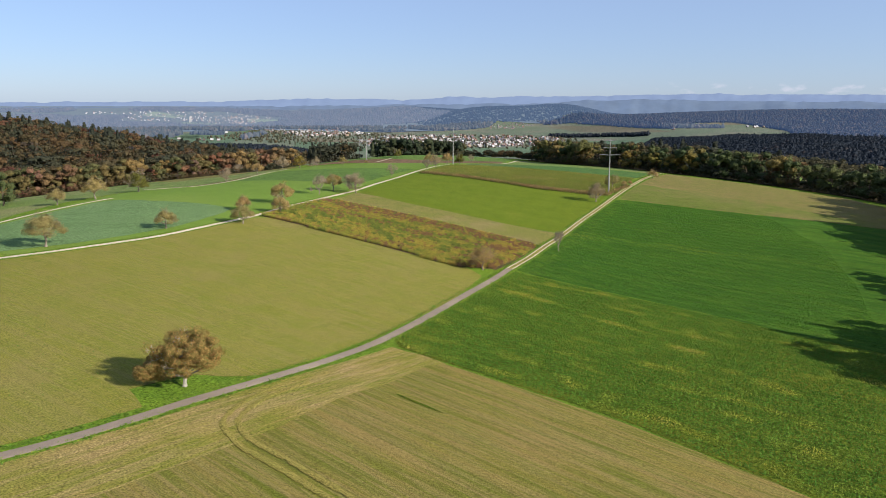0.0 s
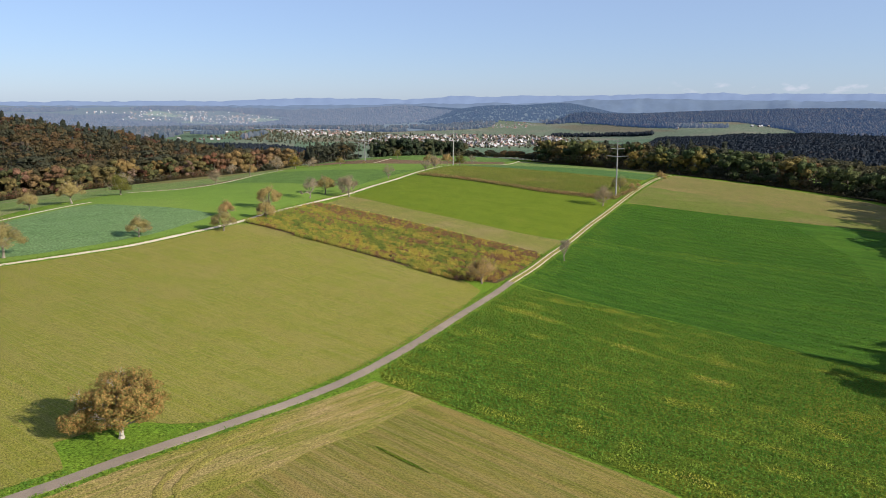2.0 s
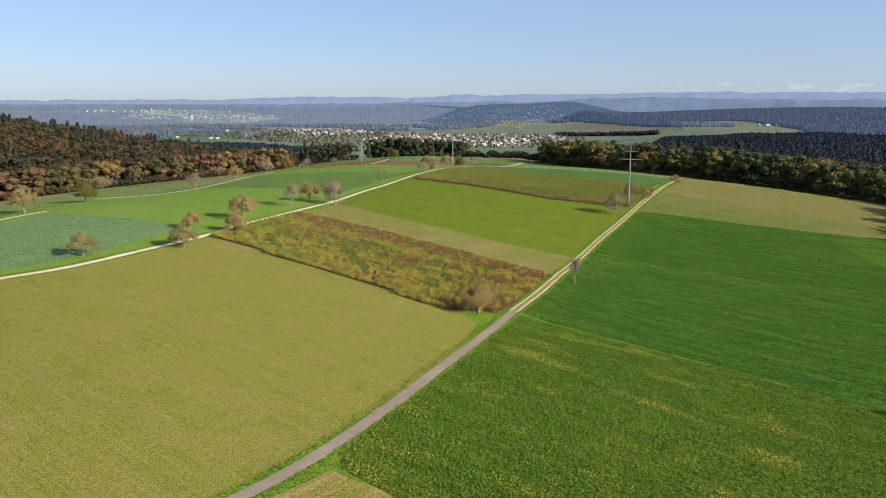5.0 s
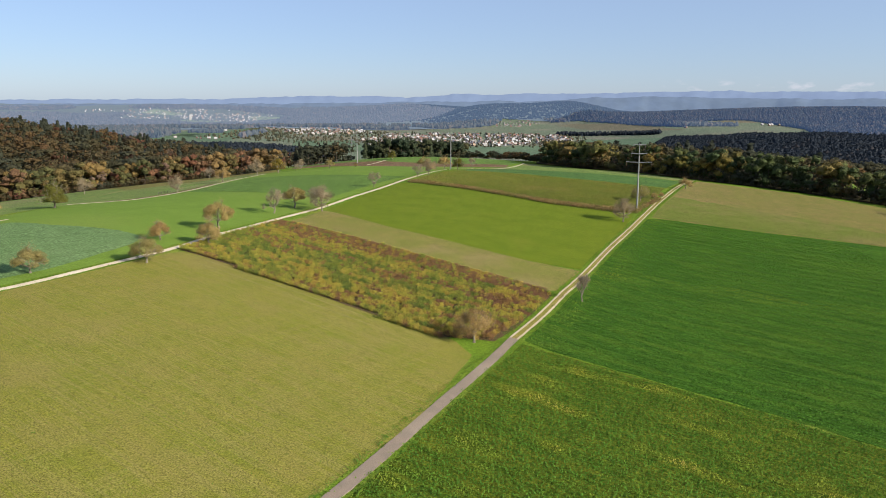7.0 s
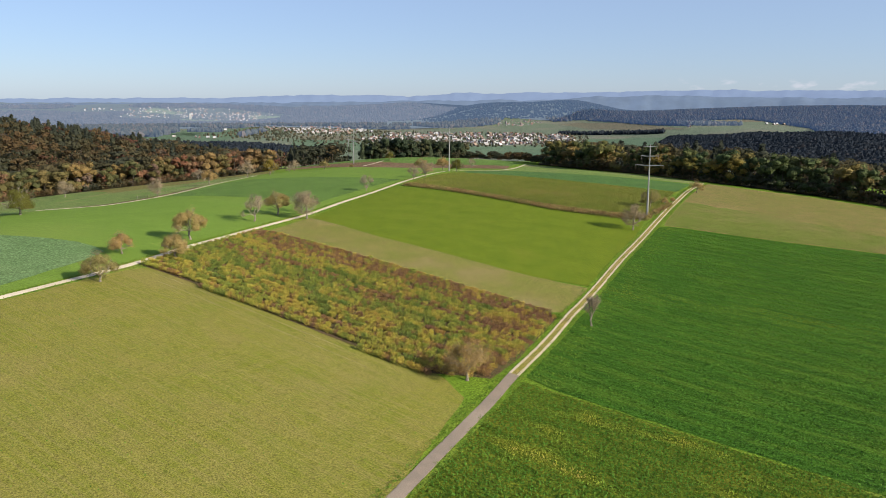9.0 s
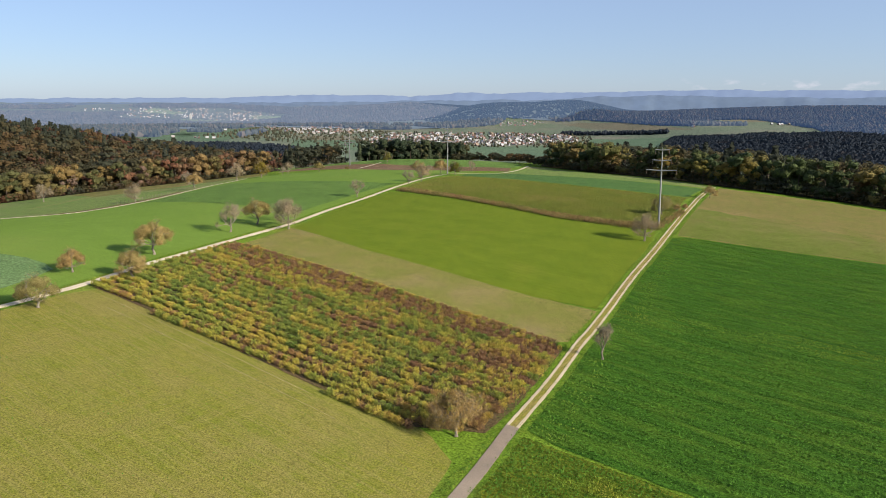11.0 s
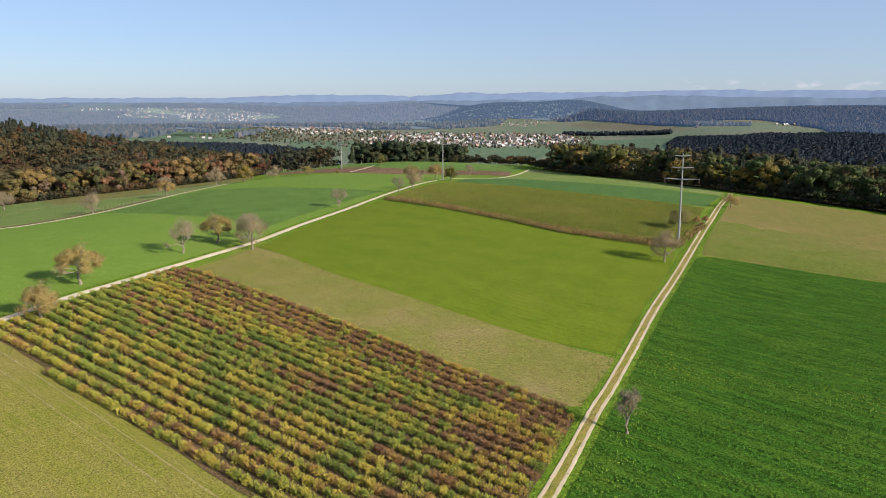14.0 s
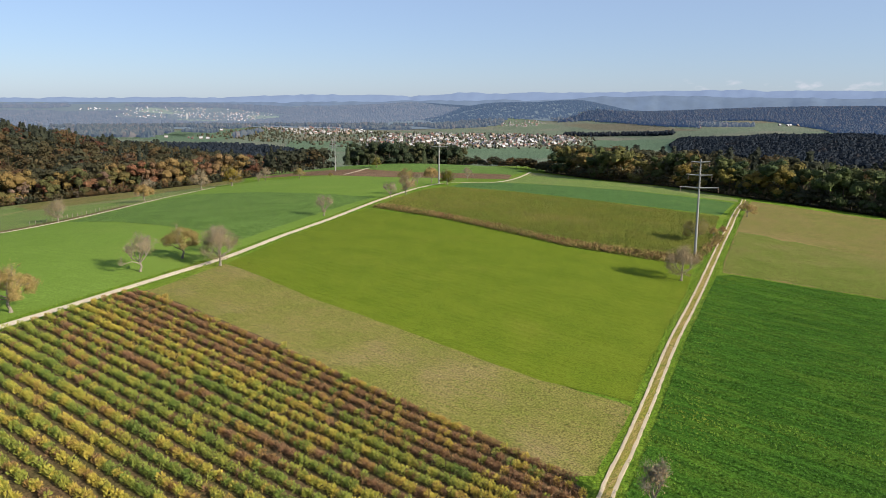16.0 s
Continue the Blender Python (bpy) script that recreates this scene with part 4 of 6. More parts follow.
def lone_tree(name, seed, tall, wide, bole, leaves, size, leaf_mat, label, lean=0.0, limbs=6, depth=4, upright=0.5, spread=0.5, twigs=0, dome=False, lobes=(), low_limbs=(), wood_mat=None):
    """A field tree: trunk with limbs, and a crown of many leaf tufts."""
    rng = np.random.default_rng(seed)
    sticks, ends = grow(rng, tall, wide, bole, lean, limbs, depth, upright)
    k = tall / max(e[2] for e in ends)

    def lifted(p):
        p = np.array(p, float)
        r = np.hypot(p[..., 0], p[..., 1])
        p[..., 2] = np.maximum(p[..., 2], tall * bole / k * np.minimum(1, r / 0.9))
        return p

    ends = lifted(ends)
    quads = [tube_quads(lifted(p), lifted(q), a, b, 6 if a > 0.06 else 3) for p, q, a, b in sticks]
    for _ in range(twigs):
        p = ends[rng.integers(0, len(ends))]
        d = rng.normal(size=3) + (0, 0, 0.8)
        quads.append(tube_quads(p, p + d / np.linalg.norm(d) * rng.uniform(0.4, 1.0), 0.022, 0.01, 3))
    wood_q = np.concatenate(quads) * (1, 1, k)
    for way in low_limbs:
        for (p, a), (q, b) in zip(way, way[1:]):
            wood_q = np.concatenate((wood_q, tube_quads(np.array(p), np.array(q), a, b, 6)))
    ob = thing(name, Matrix.Identity(4), label, "tree")
    part("trunk", quads_mesh("trunk", wood_q), wood_mat or BARK, ob)
    if leaves:
        c = ends[rng.integers(0, len(ends), leaves)] * (1, 1, k)
        c = c + rng.normal(size=c.shape) * spread
        out = c - (0, 0, tall * (0.5 + bole * 0.3))
        if dome:
            lumps = dome[3]
            d = rng.normal(size=(lumps, 3))
            d /= np.linalg.norm(d, axis=1, keepdims=True)
            d[:, 2] = np.abs(d[:, 2]) * 1.15 - 0.32
            heart = d * np.array(dome[:3]) * rng.uniform(0.55, 0.82, (lumps, 1)) + (0, 0, tall - dome[2] * 1.02)
            if lobes:
                ways, hearts = [], []
                for centre, radii, count in lobes:
                    w = rng.normal(size=(count, 3))
                    w /= np.linalg.norm(w, axis=1, keepdims=True)
                    w[:, 2] = np.maximum(w[:, 2], -0.55)
                    ways.append(w)
                    hearts.append(np.array(centre) + w * np.array(radii) * rng.uniform(0.45, 0.95, (count, 1)))
                d, heart = np.concatenate(ways), np.concatenate(hearts)
                lumps = len(d)
            pick = rng.random(leaves) < 0.88
            e = rng.normal(size=(leaves, 3))
            e /= np.linalg.norm(e, axis=1, keepdims=True)
            which = rng.integers(0, lumps, leaves)
            q = heart[which] + e * rng.uniform(0.55, 1.05, (leaves, 1)) * dome[4] * (1, 1, 0.8)
            c, out = np.where(pick[:, None], q, c), np.where(pick[:, None], e + 0.7 * d[which], out)
        floor_z = 0.7 if lobes else tall * bole * 1.02
        c[:, 2] = np.maximum(c[:, 2], floor_z + np.abs(rng.normal(size=len(c))) * 0.45)
        part("crown", quads_mesh("crown", leaf_quads(rng, c, out, np.full(leaves, size), 0.7)), leaf_mat, ob)
    return ob


def stand(proto, x, y, turn, scale=1.0, label=""):
    m = Matrix.LocRotScale((x, y, float(height(x, y)) + 0.05), Euler((0, 0, radians(turn))), (scale, scale, scale))
    ob = copy_thing(proto, m)
    if label:
        ob["label"] = label
    return ob


def settle(proto, x, y, turn, scale=1.0):
    proto.matrix_basis = Matrix.LocRotScale((x, y, float(height(x, y)) + 0.05), Euler((0, 0, radians(turn))), (scale, scale, scale))


walnut = lone_tree("walnut_tree", 11, 8.0, 0.95, 0.28, 44000, 0.105, RUST_LEAVES, "broad walnut tree with rust-brown autumn leaves beside the lane", limbs=8, depth=5, upright=0.55, spread=0.4,
                   dome=(1, 1, 1, 4, 0.72), lobes=(((0.7, 0.0, 4.8), (4.6, 4.6, 3.4), 120), ((3.3, -0.4, 4.2), (2.4, 2.4, 1.8), 32), ((-2.2, -0.6, 3.6), (2.0, 2.4, 1.9), 26), ((-4.1, -0.5, 2.6), (2.0, 2.5, 1.8), 46)),
                   low_limbs=((((0.1, 0, 1.5), 0.16), ((1.7, -0.4, 2.2), 0.12), ((3.9, -0.8, 3.4), 0.06)), (((-0.1, 0, 1.4), 0.17), ((-1.5, -0.5, 1.9), 0.12), ((-3.6, -0.8, 2.6), 0.06))), wood_mat=PALE_BARK)
settle(walnut, -51.4, -73.4, 0)
apple_a = lone_tree("apple_tree", 21, 6.5, 1.3, 0.22, 8500, 0.10, FRUIT_LEAVES, "rounded apple tree with brownish orange leaves beside the gravel road", limbs=6, upright=0.25, spread=0.45, dome=(4.0, 3.6, 3.6, 20, 1.05))
settle(apple_a, -76.9, 44.6, 0, 0.95)
apple_b = lone_tree("apple_tree", 22, 7.4, 1.15, 0.30, 10500, 0.095, FRUIT_LEAVES, "open apple tree with thinning orange leaves on the pasture", limbs=6, upright=0.4, spread=0.3, dome=(4.6, 4.2, 3.7, 30, 0.95))
settle(apple_b, -74.1, 84.4, 30, 1.1)
olive_tree = lone_tree("pear_tree", 23, 8.5, 1.0, 0.2, 10000, 0.115, GREEN_LEAVES, "full pear tree with olive yellow leaves on the pasture", limbs=7, upright=0.7, spread=0.55, dome=(3.6, 3.4, 5.6, 22, 1.25))
settle(olive_tree, -145.7, 130.9, 0, 1.2)
bare_a = lone_tree("cherry_tree", 24, 7.6, 0.95, 0.24, 1500, 0.10, SPARSE_LEAVES, "nearly bare grey cherry tree beside the gravel road", limbs=7, depth=5, upright=0.75, spread=0.45, twigs=650)
settle(bare_a, -66.0, 113.2, 0)
bare_b = lone_tree("cherry_tree", 25, 8.2, 0.9, 0.22, 4200, 0.11, SPARSE_LEAVES, "half-bare cherry tree with few brown leaves", limbs=7, depth=5, upright=0.85, spread=0.5, twigs=500)
settle(bare_b, -52.4, 121.0, 40)
sapling = lone_tree("pear_tree", 26, 5.6, 0.62, 0.34, 700, 0.085, SPARSE_LEAVES, "slim bare young tree beside the wheel track", limbs=5, depth=4, upright=0.9, spread=0.35, twigs=700)
settle(sapling, 18.3, 43.5, 0)
orchard = lone_tree("apple_tree", 27, 7.0, 1.25, 0.27, 7500, 0.10, FRUIT_LEAVES, "spreading apple tree with thin brown leaves beside shrubs", limbs=7, depth=5, upright=0.35, spread=0.4, twigs=250)
settle(orchard, -6.4, 13.2, 70, 0.86)

stand(apple_a, -70.2, 65.1, 130, 1.0, "rounded apple tree with brown leaves beside the gravel road")
stand(apple_a, -95.5, 33.0, 220, 0.95, "rounded apple tree with orange leaves beside the blue-green crop")
stand(apple_b, -116.6, 9.7, 100, 1.15, "tall apple tree with rusty leaves beside the gravel road")
stand(apple_a, -82.9, 66.6, 60, 0.85, "low spreading apple tree with olive leaves on the pasture")
stand(apple_b, -62.4, 126.0, 200, 0.95, "apple tree with orange brown leaves on the pasture")
stand(bare_a, -56.2, 131.5, 120, 0.85)
stand(bare_b, 47.7, 127.2, 10, 0.95, "half-bare brown cherry tree beside the wheel track")
stand(orchard, 63.4, 164.1, 80, 1.05, "dark spreading fruit tree behind the power pole")
stand(orchard, 96.5, 210.8, 200, 0.84, "small leaning fruit tree on the brow beside the wheel track")
stand(bare_a, -42.2, 185.3, 60, 0.8, "small bare fruit tree on the pasture")
stand(bare_b, -126.5, 189.5, 90, 0.85, "brownish half-bare tree beside the upper path")
stand(apple_b, -127.6, 253.0, 20, 0.95, "sparse apple tree with ochre leaves beside the upper path")
stand(bare_b, -125.6, 310.5, 200, 1.15, "wide bare cherry tree on the brow")
stand(olive_tree, -120.5, 341.0, 90, 1.15, "full olive pear tree on the brow")
stand(apple_b, -146.2, 95.1, 300, 1.1, "spreading apple tree with orange brown leaves beside the upper path")
stand(orchard, -152.5, 80.5, 20, 0.95, "thinning brown fruit tree beside the upper path")
for k, (x, y, s, proto) in enumerate(((-119.8, 389, 0.65, bare_a), (-119.2, 402, 0.95, bare_b), (-96.9, 396.5, 0.9, apple_b), (-79, 403, 0.45, apple_a), (-56, 453, 0.85, olive_tree),
                                      (-25.5, 224, 0.75, bare_a), (-20.8, 236, 0.9, bare_b), (-25.5, 300, 1.15, orchard), (-20.0, 301, 0.6, bare_a), (-13.5, 307.5, 1.0, apple_b),
                                      (-5.8, 284, 0.8, olive_tree), (4.6, 353, 0.85, bare_a), (71, 172, 0.45, apple_a), (75, 176, 0.4, apple_a), (-165, 340, 0.9, bare_a), (-205, 262, 1.0, bare_b))):
    stand(proto, x, y, 47 * k, s)


# ---- power poles ----
def power_pole():
    ob = thing("power_pole", Matrix.Identity(4), "tall slim grey power pole with three crossarms", "power pole", "power poles of the line")
    bm = bmesh.new()
    bmesh.ops.create_cone(bm, cap_ends=True, segments=12, radius1=0.37, radius2=0.15, depth=24.6, matrix=Matrix.Translation((0, 0, 11.7)))
    part("mast", bm, STEEL, ob)
    for z, half in ((16.9, 4.6), (20.0, 2.9), (23.2, 2.2)):
        bm = bmesh.new()
        for sx in (-1, 1):
            q = [tube_quads((0, 0, z), (sx * half, 0, z + 0.22), 0.24, 0.11, 4)]
            for quad in np.concatenate(q):
                bm.faces.new([bm.verts.new(p) for p in quad])
        bmesh.ops.remove_doubles(bm, verts=bm.verts, dist=1e-4)
        arm = part("crossarm", bm, STEEL, ob)
        for sx in (-1, 1):
            bm = bmesh.new()
            for k in range(5):
                bmesh.ops.create_cone(bm, cap_ends=True, segments=8, radius1=0.10, radius2=0.06, depth=0.16, matrix=Matrix.Translation((sx * (half - 0.15), 0, z - 0.1 - 0.22 * k)))
            bmesh.ops.create_cone(bm, cap_ends=True, segments=6, radius1=0.025, radius2=0.025, depth=1.3, matrix=Matrix.Translation((sx * (half - 0.15), 0, z - 0.5)))
            part("insulator", bm, GLASSY, arm)
    return ob


POLE_TURN = math.degrees(math.atan2(75, 34)) - 90
pole = power_pole()
POLES = [(58.3, 149.8), (-9.8, 299.1), (-82.9, 443.2), (133.5, 18.4), (-97.5, 517)]
for k, (x, y) in enumerate(POLES):
    m = pose(x, y, float(height(x, y)), 0, -1.2 if k == 0 else 0, POLE_TURN)
    if k == 0:
        pole.matrix_basis = m
    else:
        copy_thing(pole, m)


# ---- fence beside the upper path ----
fence = thing("fence", Matrix.Identity(4), "low fence of pale wooden posts beside the upper path", "fence")
for k in range(20):
    s = k / 19
    x, y = -132.2 + 2.6 * s, 184 + 52 * s
    bm = bmesh.new()
    bmesh.ops.create_cone(bm, cap_ends=True, segments=7, radius1=0.09, radius2=0.075, depth=1.3, matrix=Matrix.Translation((x, y, float(height(x, y)) + 0.45)))
    part("post", bm, BARK, fence)


# ---- shrub rows ----
def shrub_row(rng, foot, tip, across, name, label, group):
    """One row of shrubs: clumps of leaf tufts with a woody base."""
    foot, tip = np.array(foot), np.array(tip)
    length = np.linalg.norm(tip - foot)
    n = int(length / 0.55)
    quads, tints = [], []
    for k in range(n):
        s = (k + rng.uniform(-0.3, 0.3)) / n
        p = foot + (tip - foot) * s + rng.normal(size=2) * 0.12
        if not inside(SHRUB_FIELD, p[0], p[1]) or rng.random() < 0.04:
            continue
        n1 = noise.noise((s * 7, across * 9, 1.5))
        n2 = noise.noise((s * 26, across * 40, 7.5))
        brown = across > 0.76 + 0.12 * n1 or 0.50 < across + 0.14 * n1 < 0.60 and n2 > -0.1 or n1 > 0.42 or rng.random() < 0.1
        yellow = 0.62 < across + 0.08 * n1 < 0.76 or across < 0.13 or across < 0.34 and n2 > -0.12
        brown = brown and rng.random() < 0.8
        t = (0.92 if brown else 0.47 if yellow else 0.24) + 0.34 * n2 + rng.normal() * 0.13
        if s > 0.86:
            t += 0.25 + 0.2 * n2
        tall = rng.uniform(0.85, 1.35) * (0.85 if brown else 1.0)
        m = 125
        lift = rng.uniform(0.0, 0.9, m) ** 0.8
        reach = 0.52 * np.sqrt(np.clip(1.05 - ((lift - 0.45) / 0.62) ** 2, 0.03, 1)) * np.sqrt(rng.uniform(0.05, 1.1, m))
        turn = rng.uniform(0, 2 * np.pi, m)
        c = np.stack([reach * np.cos(turn), reach * np.sin(turn), lift * tall], 1)
        out = np.stack([0.75 * np.cos(turn), 0.75 * np.sin(turn), 0.55 + 0.7 * lift], 1)
        q = frond_quads(rng, c, out, 0.13, 0.38)
        quads.append(q + (p[0], p[1], float(height(p[0], p[1])) + 0.07))
        tints.append(np.full(m, np.clip(t, 0, 1)) + rng.normal(size=m) * 0.05)
    if not quads:
        return
    data = quads_mesh(name, np.concatenate(quads), np.clip(np.concatenate(tints), 0, 1))
    tagged(part(name, data, SHRUBS), label, "shrub hedge", group)


rng_rows = np.random.default_rng(77)
ROW_N = 21
for k in range(-1, ROW_N + 1):
    s = (k + 0.02) / ROW_N
    a = np.array((-76.0, 56.8)) * (1 - s) + np.array((-60.3, 101.4)) * s
    b = np.array((-6.0, 12.2)) * (1 - s) + np.array((13.0, 49.4)) * s
    tone = "yellow green" if s < 0.2 else "green and yellow" if s < 0.6 else "yellow and orange" if s < 0.78 else "dark reddish brown"
    shrub_row(rng_rows, a - (b - a) * 0.02, b + (b - a) * 0.02, s, "shrub_hedge", f"low hedge of {tone} autumn shrubs", "hedges of the shrub field")


def low_plants(name, label, poly, gap, size, tuft, tall, tone, seed, mat, rows=None):
    """Low plants too many to count, as one joined mesh."""
    rng = np.random.default_rng(seed)
    x, y = scatter(rng, poly, gap)
    if rows:
        c, s = math.cos(radians(rows[0])), math.sin(radians(rows[0]))
        off = -s * x + c * y
        wave = 0.3 * np.sin((c * x + s * y) / 9)
        move = (np.round((off + wave) / rows[1]) * rows[1] - off - wave) * 0.82
        x, y = x - s * move, y + c * move
        band = np.abs(((-s * x + c * y + wave) / 4.6) % 1 - 0.5) < 0.44
        x, y = x[band], y[band]
    n = len(x)
    z = height(x, y) + 0.05
    c = np.stack([x, y, z], 1)[:, None] + rng.normal(size=(n, tuft, 3)) * (gap * 0.35, gap * 0.35, 0)
    c[..., 2] += rng.uniform(0.05, 1, (n, tuft)) * tall
    c = c.reshape(-1, 3)
    upright = rng.random(len(c)) < 0.75
    q = leaf_quads(rng, c, rng.normal(size=c.shape) * 0.35 + (0, 0, 1.2), np.full(len(c), size), 0.4)
    q = np.where(upright[:, None, None], frond_quads(rng, c + (0, 0, 0.5 * size), rng.normal(size=c.shape) * 0.3 + (0, 0, 1.0), size * 1.1, 0.6), q)
    t = np.repeat(np.array([tone(rng, a, b) for a, b in zip(x, y)]), tuft)
    tagged(part(name, quads_mesh(name, q, np.clip(t, 0, 1)), mat), label, "plants", kind="stuff")


def tuft_strip(name, label, line, inner, outer, share, tall, seed):
    """Tufts of grass along both sides of a lane."""
    rng = np.random.default_rng(seed)
    pts = spline(line, 0.5)
    d = np.gradient(pts, axis=0)
    side = np.stack([d[:, 1], -d[:, 0]], 1) / np.linalg.norm(d, axis=1, keepdims=True)
    k = rng.integers(0, len(pts), int(share * len(pts)))
    off = rng.uniform(inner, outer, len(k)) * rng.choice((-1, 1), len(k))
    p = pts[k] + side[k] * off[:, None] + rng.normal(size=(len(k), 2)) * 0.2
    n, m = len(k), 5
    c = np.concatenate([p, (height(p[:, 0], p[:, 1]) + 0.04)[:, None]], 1)[:, None] + rng.normal(size=(n, m, 3)) * (0.13, 0.13, 0)
    c[..., 2] += rng.uniform(0.03, 1, (n, m)) * tall
    q = leaf_quads(rng, c.reshape(-1, 3), rng.normal(size=(n * m, 3)) + (0, 0, 0.5), np.full(n * m, 0.10), 1.0, 0.5)
    t = np.repeat(np.clip(0.45 + 0.12 * rng.normal(size=n), 0, 0.7), m)
    tagged(part(name, quads_mesh(name, q, t), HERBS), label, "grass", kind="stuff")


tuft_strip("verge_grass", "tufts of bright grass beside the concrete lane", ROAD, 1.05, 2.0, 7, 0.3, 71)
tuft_strip("verge_grass", "tufts of grass beside the wheel track", TRACK, 1.05, 2.2, 5, 0.3, 72)
tuft_strip("track_grass", "worn grass between the wheel ruts", TRACK, 0.0, 0.30, 1, 0.10, 73)
tuft_strip("verge_grass", "tufts of grass beside the gravel road", LANE[2:-3], 1.15, 2.0, 3, 0.3, 74)
CLOVER_PLOT = [(5.6, 11.8), (37.6, -7.8), (62, -27), (80, -46), (60, -110), (24, -91.4), (7.3, -74.0), (-24.0, -50.0), (-24.8, -46.5), (-22.0, -40.3), (-16.3, -27.8), (-9.2, -11.3), (-2.8, 3.5), (2.4, 14.6)]
low_plants("clover_plants", "lush clover with yellowed patches", CLOVER_PLOT, 0.5, 0.115, 4, 0.22,
           lambda r, x, y: 0.40 + 0.12 * noise.noise((x / 30, y / 30, 11)) + 1.0 * max(-0.12, noise.noise(((0.83 * x - 0.56 * y) / 13, (0.56 * x + 0.83 * y) / 4, 3)) + 0.5 * noise.noise((x / 4, y / 4, 8)) - 0.22) + r.normal() * 0.05, 33, HERBS)
CROP_PLOT = [(6.6, 13.2), (3.0, 16.7), (10.2, 32.2), (16.9, 47.5), (21.2, 56.6), (27.6, 70.6), (37.3, 91.7), (49.7, 116.5), (57.6, 131.6), (61.1, 132.6), (88, 118.5), (110, 105), (108, 60), (95, 20), (72, -30), (37.6, -6.2)]
low_plants("crop_plants", "dense dark green cover crop", CROP_PLOT, 0.64, 0.125, 4, 0.24,
           lambda r, x, y: 0.21 + 0.22 * max(0, noise.noise((x / 25, y / 25, 5)) + 0.4 * noise.noise((x / 5, y / 5, 8))) + 0.24 * math.exp(-((0.38 * (x - 24) + 0.92 * (y - 69) + 3 * noise.noise((x / 9, y / 9, 1))) / 4.5) ** 2)
           + 0.2 * math.exp(-((0.9 * (x - 14) - 0.42 * (y - 43) - 4) / (3 + 2 * noise.noise((x / 9, y / 9, 1)))) ** 2) + r.normal() * 0.05, 34, HERBS, (-35, 1.15))
low_plants("stubble_weeds", "scattered dark green weeds in the stubble", [(-70, 51), (-39, 29), (-14, 11), (-9, 5), (-20, -30), (-36, -57), (-52, -67), (-60, -78), (-75, -96), (-120, -70), (-110, -5), (-88, 28)], 4.6, 0.10, 4, 0.16,
           lambda r, x, y: 0.25 + r.random() * 0.35, 35, HERBS)
low_plants("bean_plants", "fading brownish green bean plants", LOW_FIELD, 1.0, 0.15, 6, 0.4, lambda r, x, y: 0.3 + 0.5 * noise.noise((x / 14, y / 14, 3)) + r.normal() * 0.15, 31, BEANS)
low_plants("dry_weeds", "strip of dry russet weeds along the bean field", [(-29.6, 201), (-26.5, 206), (-2.6, 184.6), (27, 157.3), (56, 145.5), (66, 161), (72, 172), (73.5, 170), (56.5, 141.2), (49.8, 141.0), (26.0, 152.8), (-3.2, 179.6)],
           0.9, 0.25, 9, 1.0, lambda r, x, y: 0.5 + 0.5 * noise.noise((x / 9, y / 9, 5)) + r.normal() * 0.12, 32, WEEDS)


# ---- woods ----
plan_sheet("forest_floor_left", [(-146, 464), (-205, 397), (-250, 341), (-300, 283), (-333, 200), (-326, 60), (-640, 60), (-860, 300), (-900, 600), (-720, 800), (-420, 880), (-220, 800), (-110, 640)], FOREST_FLOOR, 0.12, 14, "dark leaf litter under the wood", 2.0, "forest floor", 21)
plan_sheet("forest_floor_right", [(58, 446), (82, 386), (111, 342), (128, 298), (144, 274), (170, 252), (203, 208), (209, 165), (204, 130), (250, 100), (440, 40), (500, 250), (440, 440), (300, 570), (150, 640), (80, 580)], FOREST_FLOOR, 0.12, 14, "dark leaf litter under the shaded wood", 2.0, "forest floor", 22)
plan_sheet("forest_floor_middle", [(-155, 470), (-120, 474), (-96, 498), (-60, 500), (-25, 516), (10, 536), (10, 600), (-100, 600), (-160, 560)], FOREST_FLOOR, 0.12, 14, "dark ground under the firs", 2.0, "forest floor", 23)
rng_w = np.random.default_rng(5)
NEAR_LEAF = [woodland_tree(rng_w, 320, "leaf", 0.35) for _ in range(4)]
NEAR_FIR = [woodland_tree(rng_w, 150, "conifer", 0.35) for _ in range(4)]
FULL_LEAF = [woodland_tree(rng_w, 110, "leaf", 0.15) for _ in range(4)]
MID_LEAF = [woodland_tree(rng_w, 130, "leaf", 0.3) for _ in range(4)]
MID_FIR = [woodland_tree(rng_w, 70, "conifer", 0.45) for _ in range(4)]
BRUSH = [woodland_tree(rng_w, 40, "leaf") for _ in range(4)]
SLOPE_TREES = [[far_tree(rng_w, "leaf", 6, 4) for _ in range(4)], [far_tree(rng_w, "conifer", 6, 4) for _ in range(4)]]
FAR = [[far_tree(rng_w, "leaf") for _ in range(4)], [far_tree(rng_w, "conifer") for _ in range(4)]]


